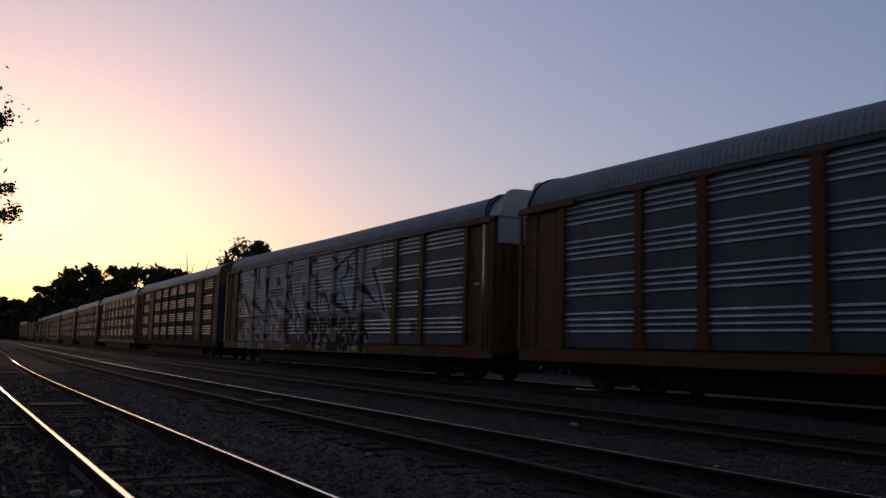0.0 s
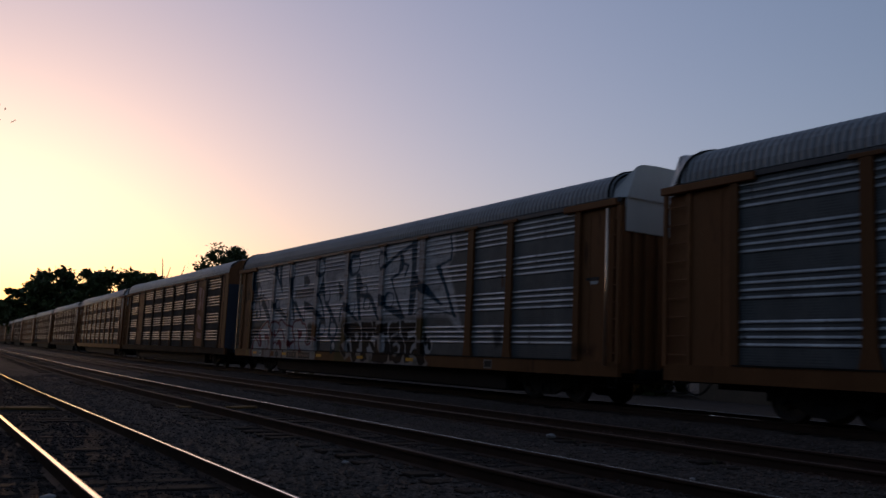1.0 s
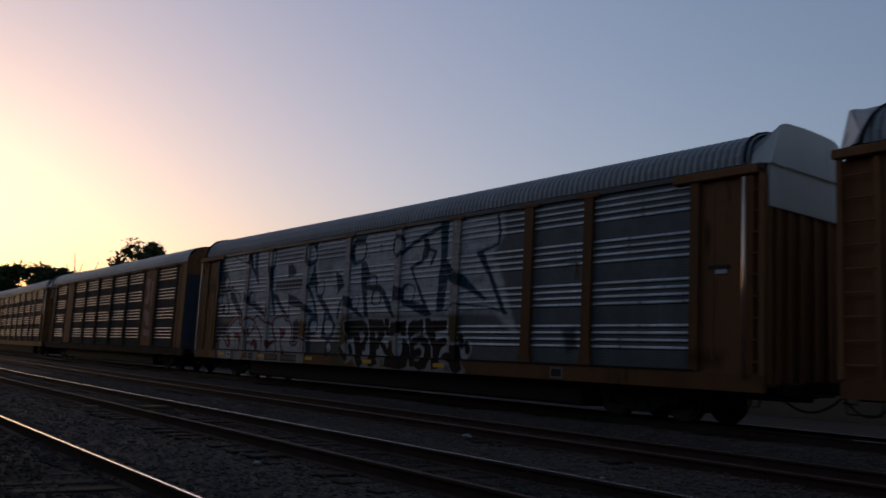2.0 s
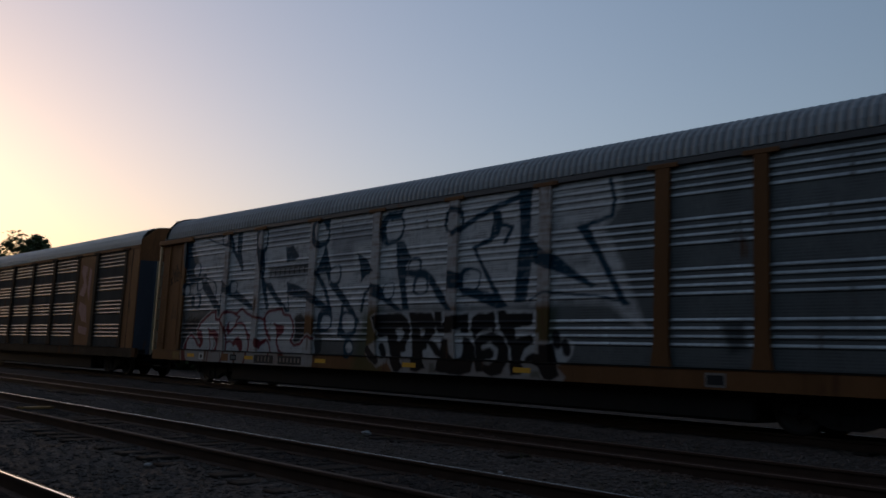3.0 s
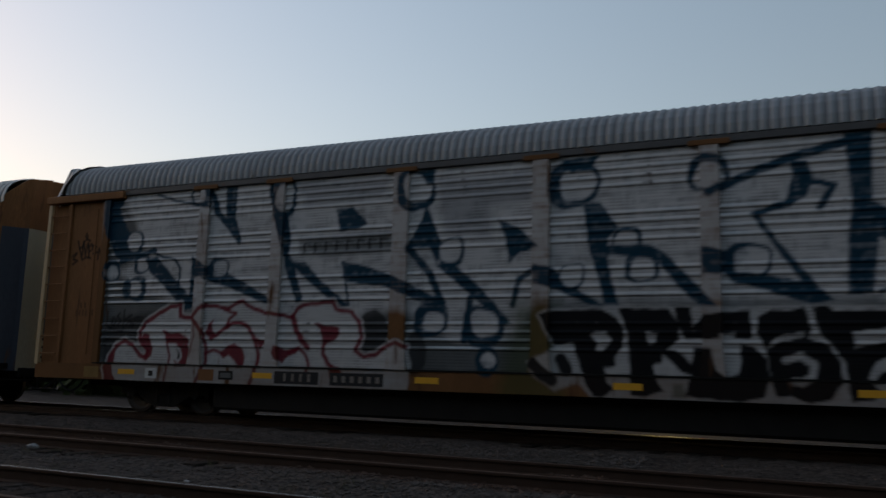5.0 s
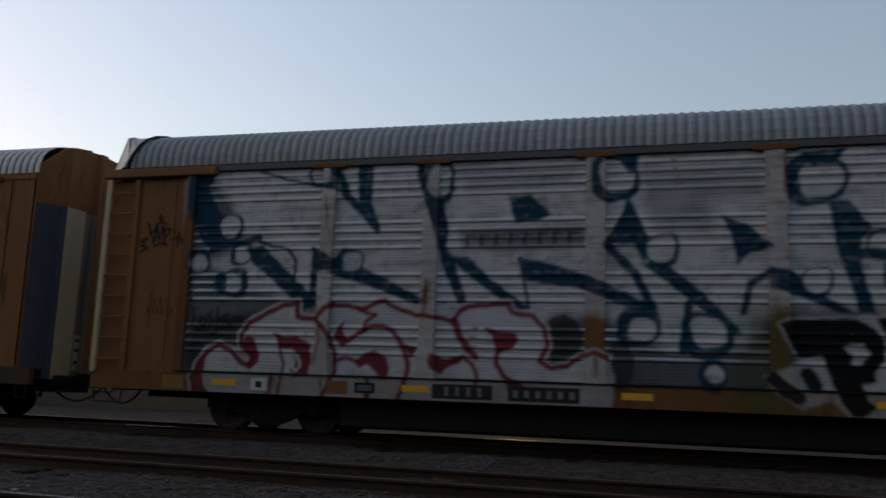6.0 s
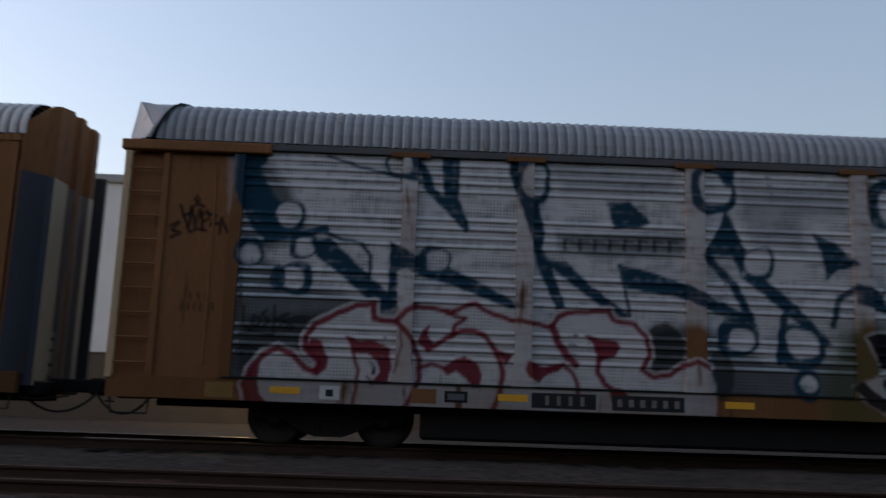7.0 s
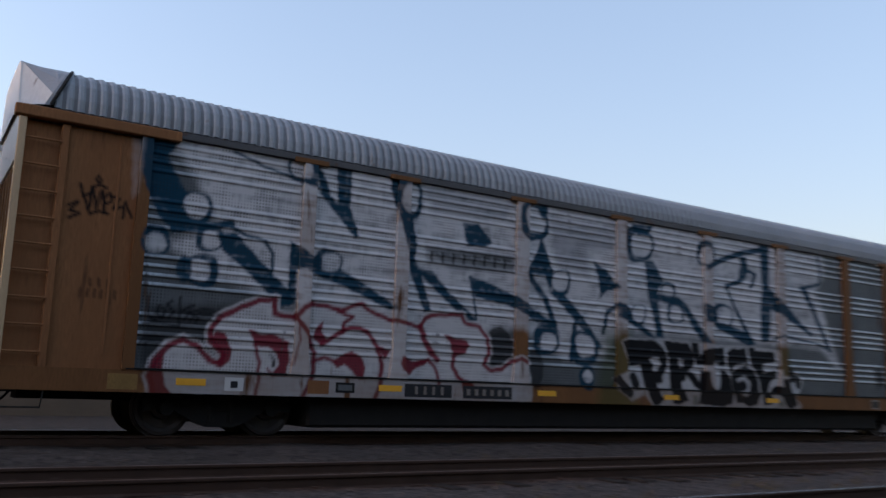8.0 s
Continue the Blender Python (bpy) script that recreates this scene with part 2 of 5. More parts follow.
perforated(GALV, 0.055)
HOODWHITE = material("white_hood_paint", (0.58, 0.565, 0.54), 0.5, 0.0, 0.12, 1.0, 0.05, 30, RUST, -0.05, streak=True)
PINK = material("faded_pink_spray", (0.42, 0.22, 0.19), 0.7, 0.0, 0.3, 0.6, 0.05, 30, RUST, 0.0, streak=True, spec=0.05)
DARKPOST = material("sooty_post_paint", (0.075, 0.052, 0.036), 0.8, 0.0, 0.3, 1.0, 0.1, 35, RUST, 0.02, streak=True, spec=0.02)
# pale ladder rail: the sky light that it catches is put into the colour
LIT_RAILPAINT = material("lit_ladder_paint", (0.48, 0.33, 0.19), 0.4, 0.0, 0.25, 0.6, 0.06, 30, RUST, -0.03, streak=True, spec=0.4)
SOOTY = material("sooty_rusted_sheet", (0.085, 0.075, 0.066), 0.85, 0.0, 0.35, 1.0, 0.1, 30, RUST, 0.0, streak=True, spec=0.02)
# worn ridges of the sooty cars, the sunset glow painted into their colour
LIT_SOOTY_RIDGE = material("lit_worn_sooty_ridge", (0.19, 0.15, 0.11), 0.36, 0.75, 0.4, 1.0, 0.05, 14, (0.07, 0.05, 0.04), 0.0, streak=True)
LAMP = glow("lamp_lens", (1.0, 0.80, 0.38), 60.0)
LIT = glow("lit_opening", (0.80, 0.72, 0.20), 0.14)


# ---- building tools ----
class Geo:
    """Vertices and faces of one mesh."""

    def __init__(self):
        self.v, self.f, self.m = [], [], []

    def add(self, verts, faces, k=0):
        o = len(self.v)
        self.v += [tuple(p) for p in verts]
        self.f += [tuple(i + o for i in q) for q in faces]
        self.m += [k] * len(faces)
        return self

    def box(self, x0, x1, y0, y1, z0, z1, c=0.0, k=0):
        """A box; c: the width of its bevelled edges."""
        if c <= 0:
            v = [(x, y, z) for x in (x0, x1) for y in (y0, y1) for z in (z0, z1)]
            return self.add(v, [(0, 1, 3, 2), (4, 6, 7, 5), (0, 4, 5, 1), (2, 3, 7, 6), (0, 2, 6, 4), (1, 5, 7, 3)], k)
        bm = bmesh.new()
        bmesh.ops.create_cube(bm, size=1, matrix=Matrix.Translation(((x0 + x1) / 2, (y0 + y1) / 2, (z0 + z1) / 2)) @ Matrix.Diagonal((x1 - x0, y1 - y0, z1 - z0, 1)))
        bmesh.ops.bevel(bm, geom=bm.edges[:], offset=c, segments=1, affect="EDGES")
        bm.verts.index_update()
        self.add([p.co[:] for p in bm.verts], [[q.index for q in g.verts] for g in bm.faces], k)
        bm.free()
        return self

    def tube(self, a, b, r0, r1=None, sides=10, caps=True, k=0):
        a, b, r1 = Vector(a), Vector(b), r0 if r1 is None else r1
        q = (b - a).to_track_quat("Z", "Y").to_matrix()
        v = []
        for p, r in ((a, r0), (b, r1)):
            v += [p + q @ Vector((r * math.cos(2 * math.pi * i / sides), r * math.sin(2 * math.pi * i / sides), 0)) for i in range(sides)]
        f = [(i, (i + 1) % sides, sides + (i + 1) % sides, sides + i) for i in range(sides)]
        if caps:
            f += [tuple(range(sides - 1, -1, -1)), tuple(range(sides, 2 * sides))]
        return self.add(v, f, k)

    def pipe(self, points, r, sides=6, k=0):
        """A bent rod along a line of points, in one piece."""
        pts = [Vector(p) for p in points]
        v, n = [], len(pts)
        for i, p in enumerate(pts):
            q = (pts[min(i + 1, n - 1)] - pts[max(i - 1, 0)]).to_track_quat("Z", "Y").to_matrix()
            v += [p + q @ Vector((r * math.cos(2 * math.pi * a / sides), r * math.sin(2 * math.pi * a / sides), 0)) for a in range(sides)]
        f = [(j * sides + a, j * sides + (a + 1) % sides, (j + 1) * sides + (a + 1) % sides, (j + 1) * sides + a) for j in range(n - 1) for a in range(sides)]
        return self.add(v, f + [tuple(range(sides - 1, -1, -1)), tuple(range((n - 1) * sides, n * sides))], k)

    def lathe_x(self, profile, cx, cy, cz, sides=28, k=0):
        """Turns (x, r) pairs round an axle along x."""
        n = len(profile)
        v = [(cx + x, cy + r * math.cos(2 * math.pi * i / sides), cz + r * math.sin(2 * math.pi * i / sides)) for i in range(sides) for x, r in profile]
        f = [(i * n + j, i * n + j + 1, (i + 1) % sides * n + j + 1, (i + 1) % sides * n + j) for i in range(sides) for j in range(n - 1)]
        return self.add(v, f, k)

    def slab(self, outline, x0, x1, k=0):
        """An outline of (y, z) points, thick from x0 to x1."""
        n = len(outline)
        v = [(x0, y, z) for y, z in outline] + [(x1, y, z) for y, z in outline]
        f = [tuple(range(n)), tuple(range(2 * n - 1, n - 1, -1))] + [(i, n + i, n + (i + 1) % n, (i + 1) % n) for i in range(n)]
        return self.add(v, f, k)

    def mesh(self, name, mats, smooth=False):
        me = bpy.data.meshes.new(name)
        me.from_pydata(self.v, [], self.f)
        for m in mats if isinstance(mats, (list, tuple)) else [mats]:
            me.materials.append(m)
        me.polygons.foreach_set("material_index", self.m)
        bm = bmesh.new()
        bm.from_mesh(me)
        bmesh.ops.recalc_face_normals(bm, faces=bm.faces)
        bm.to_mesh(me)
        bm.free()
        if smooth:
            me.polygons.foreach_set("use_smooth", [True] * len(me.polygons))
        return me


def part(name, geo, mats, parent=None, label="", smooth=False):
    ob = new(name, geo if isinstance(geo, bpy.types.Mesh) else geo.mesh(name, UNSPRAYED.get(mats, mats) if not isinstance(mats, list) else mats, smooth))
    ob.parent = parent
    return tagged(ob, label)


def thing(name, label, category, group="", kind=""):
    return tagged(new(name), label, category, group, kind)


# ---- the plan: tracks along y, bending slightly in the distance ----
def eased(y, a, b):
    return 0.0 if y < a else ((y - a) ** 2 / (2 * (b - a)) if y < b else (b - a) / 2 + y - b)


def bend(y, a=20.0, b=50.0):
    return 0.040 * (eased(y, a, b) - eased(y, 235, 300))


def train_bend(y):
    return bend(y, 42.0, 70.0)


# centre line, height of the rail heads, bend, head
TRACKS = [(2.105, -0.29, bend, (RAILHEAD, RAILHEAD)), (5.865, -0.16, bend, (RAILRUST, RAILBRIGHT)), (10.315, -0.14, bend, (RAILDULL, RAILDULL)), (15.485, 0.0, train_bend, (RAILHEAD, RAILGREY))]
LEVELS = [(-400, -1.2), (-40, -0.9), (-4, -0.52), (0, -0.455), (3.6, -0.445), (4.6, -0.335), (7.4, -0.325), (8.6, -0.305), (12.2, -0.295), (13.6, -0.165), (17.6, -0.165), (20, -0.4), (40, -0.5), (400, -0.5)]


def ground_z(x):
    for (a, za), (b, zb) in zip(LEVELS, LEVELS[1:]):
        if a <= x <= b:
            return za + (zb - za) * (x - a) / (b - a)
    return LEVELS[-1][1]


def build_ground():
    xs = [-4000, -400, -150, -60, -30, -15] + [-8 + 0.25 * i for i in range(130)] + [27, 33, 40, 60, 110, 400, 4000]
    ys = [-4000, -500, -150, -70] + [-40 + 1.0 * i for i in range(42)] + [2 + 0.25 * i for i in range(190)] + [50 + 2.5 * i for i in range(30)] + [130, 180, 260, 400, 900, 4000]
    v, f = [], []
    for y in ys:
        for x in xs:
            near = -8 <= x <= 25 and -40 <= y <= 120
            z = ground_z(min(max(x - bend(min(max(y, 0), 300)), -400), 400))
            if near:
                z += 0.05 * (noise.noise((x * 0.6, y * 0.6, 3)) + 0.5 * noise.noise((x * 2.2, y * 2.2, 7)))
            v.append((x, y, z))
    w = len(xs)
    for j in range(len(ys) - 1):
        for i in range(w - 1):
            f.append((j * w + i, j * w + i + 1, (j + 1) * w + i + 1, (j + 1) * w + i))
    g = Geo()
    g.add(v, f)
    tagged(part("ground", g, GRAVEL), "dark grey ballast and dirt of a rail yard", "ground", kind="structure")


def build_stones():
    rng = np.random.default_rng(4)
    shape = np.array([(1, 0, 0), (-1, 0, 0), (0, 1, 0), (0, -1, 0), (0, 0, 1), (0, 0, -1)], float)
    tri = [(0, 2, 4), (2, 1, 4), (1, 3, 4), (3, 0, 4), (2, 0, 5), (1, 2, 5), (3, 1, 5), (0, 3, 5)]
    count = 60000
    v, f = [], []
    for i in range(count):
        y = 3 + 34 * rng.random() ** 1.7
        if i % 4 == 0:
            y = -25 + 50 * rng.random()
        x = -1.0 + 14.5 * rng.random() ** 1.2
        if abs(x) < 1 and abs(y) < 1:
            continue
        xx = x + bend(y)
        s = 0.014 + 0.024 * rng.random() ** 2
        z = ground_z(x) + s * 0.3 + 0.05 * (noise.noise((xx * 0.6, y * 0.6, 3)) + 0.5 * noise.noise((xx * 2.2, y * 2.2, 7)))
        p = shape * s * (0.6 + 0.8 * rng.random((6, 1))) * np.array([1, 1, 0.7])
        a = rng.random() * 6.28
        c, d = math.cos(a), math.sin(a)
        o = len(v)
        for q in p:
            q = q + s * 0.25 * (rng.random(3) - 0.5)
            v.append((xx + c * q[0] - d * q[1], y + d * q[0] + c * q[1], z + q[2]))
        f += [tuple(k + o for k in t) for t in tri]
    me = bpy.data.meshes.new("ballast_stones")
    me.from_pydata(v, [], f)
    me.materials.append(STONE)
    tagged(new("ballast_stones", me), "loose grey crushed stones between the tracks", "ballast", kind="stuff")
    for k, (x, y, s) in enumerate(((9.35, 11.45, 0.07), (4.47, 9.28, 0.035), (1.12, 8.21, 0.055), (7.7, 6.9, 0.03))):
        bm = bmesh.new()
        bmesh.ops.create_icosphere(bm, subdivisions=2, radius=1)
        for p in bm.verts:
            p.co *= 1 + 0.35 * noise.noise(p.co * 1.3 + Vector((k * 9, 0, 0)))
            p.co = (p.co.x * s * 1.3, p.co.y * s, p.co.z * s * 0.6)
        me = bpy.data.meshes.new("stone")
        bm.to_mesh(me)
        bm.free()
        me.materials.append(PALE_STONE)
        ob = tagged(new("stone", me), "pale loose stone lying on the ballast", "stone", "loose pale stones")
        ob.location = (x, y, ground_z(x) + s * 0.35)


RAIL_OUTLINE = [(-0.075, -0.17), (0.075, -0.17), (0.075, -0.158), (0.012, -0.14), (0.010, -0.045), (0.036, -0.035), (0.036, -0.008), (0.028, -0.002), (0.014, 0.0), (-0.012, 0.0), (-0.029, -0.0026), (-0.036, -0.009), (-0.036, -0.035), (-0.010, -0.045), (-0.012, -0.14), (-0.075, -0.158)]


def build_tracks():
    tie = Geo().box(-1.3, 1.3, -0.115, 0.115, -0.20, -0.155, 0.012).mesh("sleeper", TIE)
    for centre, top, curve, heads in TRACKS:
        track = thing("railway_track", "steel rails on old dark wooden sleepers in ballast", "track", "parallel yard tracks", "structure")
        track.location = (centre, 0, top)
        stations = [-120, -80, -50, -30, -15] + [2.0 * i for i in range(30)] + [60 + 10 * i for i in range(36)]
        for side, head in zip((-0.755, 0.755), heads):
            g = Geo()
            n = len(RAIL_OUTLINE)
            v = []
            for y in stations:
                wob = 0.004 * noise.noise((y * 0.3, centre, side))
                v += [(side + curve(y) + a + wob, y, b) for a, b in RAIL_OUTLINE]
            for j in range(len(stations) - 1):
                for i in range(n):
                    q = (j * n + i, j * n + (i + 1) % n, (j + 1) * n + (i + 1) % n, (j + 1) * n + i)
                    g.add([], [], 0)
                    g.f.append(q)
                    g.m.append(1 if i in (7, 8, 9) else 0)
            g.v = v
            part("rail", g, [RAILRUST, head], track)
        for i in range(240):
            y = -30 + 0.56 * i
            ob = new("sleeper", tie)
            ob.parent = track
            ob.location = (curve(y) + random.uniform(-0.05, 0.05), y + random.uniform(-0.03, 0.03), random.uniform(-0.012, 0.008))
            ob.rotation_euler = (0, 0, -math.atan(curve(y + 0.5) - curve(y - 0.5)) + random.uniform(-0.015, 0.015))


build_ground()
build_stones()
build_tracks()

# ---- the train: covered car carriers ----
HALF, PITCH, FIRST = 13.75, 28.5, 34.3
OUT = -1.52  # the side that is seen
BAYS = [(9.13, 11.77), (7.20, 8.88), (4.38, 6.93), (1.58, 4.06), (-1.28, 1.27), (-4.05, -1.58), (-6.90, -4.36), (-8.87, -7.20), (-11.75, -9.13)]
PANEL_LOW, PANEL_TOP, SILL_LOW, SILL_TOP, EAVE_LOW, EAVE = 1.08, 4.82, 0.70, 1.04, 4.83, 4.95
RIDGES = [4.70 - 0.93 * g - 0.15 * i for g in range(4) for i in range(4)]


def ridge_rows():
    """(z, out) down a side panel with its rolled ridges."""
    rows = [(PANEL_TOP, 0.0)]
    for k, z in enumerate(RIDGES):
        out = 0.020 + 0.006 * ((k * 7) % 3) / 2
        rows += [(z + 0.048, 0.0), (z + 0.007, out), (z - 0.011, out), (z - 0.040, 0.0)]
    return rows + [(PANEL_LOW, 0.0)]


def painted(me, spray):
    """Stores the sprayed colours of a mesh, point by point."""
    at = me.attributes.new("paint", "FLOAT_COLOR", "POINT")
    co = np.empty(len(me.vertices) * 3)
    me.vertices.foreach_get("co", co)
    co = co.reshape(-1, 3)
    at.data.foreach_set("color", (spray(co[:, 1], co[:, 2]) if spray else np.zeros((len(co), 4))).ravel())


def side_panel(y0, y1, spray, sooty=False):
    rows, step = [], 0.03 if spray else 1.0
    for (za, oa), (zb, ob) in zip(ridge_rows(), ridge_rows()[1:]):
        k = max(1, round((za - zb) / 0.04)) if spray else 1
        rows += [(za + (zb - za) * i / k, oa + (ob - oa) * i / k) for i in range(k)]
    rows.append((PANEL_LOW, 0.0))
    cols = max(1, round((y1 - y0) / step))
    v = [(OUT + 0.03 - o, y0 + (y1 - y0) * i / cols, z) for z, o in rows for i in range(cols + 1)]
    w = cols + 1
    f = [(j * w + i, j * w + i + 1, (j + 1) * w + i + 1, (j + 1) * w + i) for j in range(len(rows) - 1) for i in range(cols)]
    g = Geo()
    g.add(v, f)
    # only upper faces and crests get the brighter metal, as if lit from above
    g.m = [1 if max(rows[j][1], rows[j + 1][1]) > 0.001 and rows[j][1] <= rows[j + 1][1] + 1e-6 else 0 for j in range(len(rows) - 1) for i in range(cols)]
    me = g.mesh("side_panel", [SOOTY, LIT_SOOTY_RIDGE] if sooty else [GALV, LIT_RIDGE])
    painted(me, spray)
    return me


def flat_sheet(name, y0, y1, z0, z1, x, thick, mat, spray, flare=0.0):
    """An upright plate whose face is finely divided where it is sprayed; flare: how much wider its foot is on each side."""
    step = 0.03 if spray else 10
    nc, nr = max(1, round((y1 - y0) / step)), max(1, round((z1 - z0) / step))
    if flare:
        nr = max(nr, 12)
    g = Geo()
    v = []
    for j in range(nr + 1):
        z = z0 + (z1 - z0) * j / nr
        wide = flare * max(0.0, 1 - (z - z0) / 0.55) ** 1.5
        for i in range(nc + 1):
            u = i / nc
            v.append((x, y0 - wide + (y1 - y0 + 2 * wide) * u, z))
    w = nc + 1
    g.add(v, [(j * w + i, j * w + i + 1, (j + 1) * w + i + 1, (j + 1) * w + i) for j in range(nr) for i in range(nc)])
    rim = [j * w for j in range(nr + 1)] + [nr * w + i for i in range(1, nc + 1)] + [j * w + nc for j in range(nr - 1, -1, -1)] + [i for i in range(nc - 1, 0, -1)]
    o = len(g.v)
    g.v += [(x + thick, g.v[i][1], g.v[i][2]) for i in rim]
    n = len(rim)
    for i in range(n):
        g.f.append((rim[i], rim[(i + 1) % n], o + (i + 1) % n, o + i))
        g.m.append(0)
    me = g.mesh(name, mat)
    painted(me, spray)
    return me


ROOF_ARC = [(-1.54, 4.96), (-1.535, 5.13), (-1.46, 5.34), (-1.33, 5.48), (-1.12, 5.60), (-0.8, 5.69), (-0.4, 5.73), (0.0, 5.745)]
ROOF_ARC = ROOF_ARC + [(-x, z) for x, z in ROOF_ARC[-2::-1]]


def roof_mesh(mat, ribs=True, pitch=0.165):
    ys = []
    y = -13.05
    while y < 13.25:
        ys += [(y, 0.0), (y + pitch * 0.18, 0.018), (y + pitch * 0.48, 0.018), (y + pitch * 0.66, 0.0)] if ribs else [(y, 0)]
        y += pitch if ribs else 1.5
    n = len(ROOF_ARC)
    v = []
    for y, o in ys:
        for x, z in ROOF_ARC:
            d = Vector((x, z - 4.4)).normalized() * o
            lift = 0.075 * max(0.0, y / 12.5) * min(1.0, (z - 4.96) / 0.5)  # the sheets ride up a little towards one end
            v.append((x + d.x, y, z + d.y + lift))
    f = [(j * n + i, j * n + i + 1, (j + 1) * n + i + 1, (j + 1) * n + i) for j in range(len(ys) - 1) for i in range(n - 1)]
    g = Geo().add(v, f)
    # the flat strips between the ribs are darker
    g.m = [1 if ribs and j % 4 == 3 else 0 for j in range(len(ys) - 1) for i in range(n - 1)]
    return g.mesh("roof", [mat, ROOF_VALLEY])


END = {1: 13.72, -1: 13.36}  # where the car's two ends lie


def hood_lip(s, z):
    """Where the hood begins: at one end its lip leans back towards the top."""
    return 13.34 - 0.38 * (z - 4.96) / 0.8 if s > 0 else 12.98


def end_hood(s):
    """The smooth hood that closes the roof at one end, with pale chamfered flanks; s: +1 or -1."""
    g = Geo()
    lip = [(x * 1.02, z * 1.004 + 0.075 * min(1.0, (z - 4.96) / 0.5)) for x, z in ROOF_ARC[:8]]
    near = [(-1.50, 4.96), (-1.46, 5.15), (-1.36, 5.35), (-1.18, 5.50), (-0.95, 5.60), (-0.6, 5.68), (-0.3, 5.72), (0.0, 5.74)]
    narrow = [(-1.38, 4.96), (-1.06, 5.74), (-0.98, 5.78), (-0.88, 5.81), (-0.72, 5.83), (-0.5, 5.84), (-0.25, 5.85), (0.0, 5.85)]
    v = []
    for k, (y, arc) in enumerate(((0, lip if s > 0 else near), (0.10, lip if s > 0 else near), (END[s] + 0.02, narrow), (END[s] + 0.05, narrow))):
        whole = arc + [(-x, z) for x, z in arc[-2::-1]]
        v += [(x, s * (y if k > 1 else y + hood_lip(s, z)), z) for x, z in whole]
    n = 15
    g.add(v, [(j * n + i, j * n + i + 1, (j + 1) * n + i + 1, (j + 1) * n + i) for j in range(3) for i in range(n - 1)])
    g.m = [1 if j > 0 and (i < 1 or i > 12) else 0 for j in range(3) for i in range(n - 1)]
    g.add([v[3 * n + i] for i in range(n)], [tuple(range(n))], 1)
    return g


def wheelset_geo():
    g = Geo()
    g.tube((-0.95, 0, 0), (0.95, 0, 0), 0.085, sides=12)
    for s in (-1, 1):
        prof = [(0.68 * s, 0.10), (0.69 * s, 0.20), (0.72 * s, 0.34), (0.69 * s, 0.40), (0.69 * s, 0.50), (0.72 * s, 0.50), (0.735 * s, 0.46), (0.82 * s, 0.455), (0.825 * s, 0.40), (0.79 * s, 0.34), (0.78 * s, 0.20), (0.84 * s, 0.18), (0.86 * s, 0.10)]
        g.lathe_x(prof, 0, 0, 0)
        for k in range(3):
            a = k * 2.094
            g.box(0.80 * s - 0.02, 0.80 * s + 0.02, 0.25 * math.cos(a) - 0.04, 0.25 * math.cos(a) + 0.04, 0.25 * math.sin(a) - 0.04, 0.25 * math.sin(a) + 0.04)
    return g


def sideframe_geo(x):
    g = Geo()
    top = [(-1.25, 0.40), (-1.25, 0.60), (-0.95, 0.66), (-0.45, 0.60), (-0.30, 0.66), (0.30, 0.66), (0.45, 0.60), (0.95, 0.66), (1.25, 0.60), (1.25, 0.40), (1.0, 0.44), (0.80, 0.44), (0.42, 0.22), (0.22, 0.15), (-0.22, 0.15), (-0.42, 0.22), (-0.80, 0.44), (-1.0, 0.44)]
    g.slab(top, x - 0.07, x + 0.07)
    for s in (-1, 1):
        g.tube((x - 0.12, s * 0.90, 0.46), (x + 0.12, s * 0.90, 0.46), 0.12, sides=12)
        g.tube((x - 0.03, s * 0.17, 0.22), (x - 0.03, s * 0.17, 0.52), 0.07, sides=8)
    return g


def arch_height(x):
    for (xa, za), (xb, zb) in zip(ROOF_ARC, ROOF_ARC[1:]):
        if xa <= x <= xb:
            return za + (zb - za) * (x - xa) / (xb - xa)
    return ROOF_ARC[0][1]


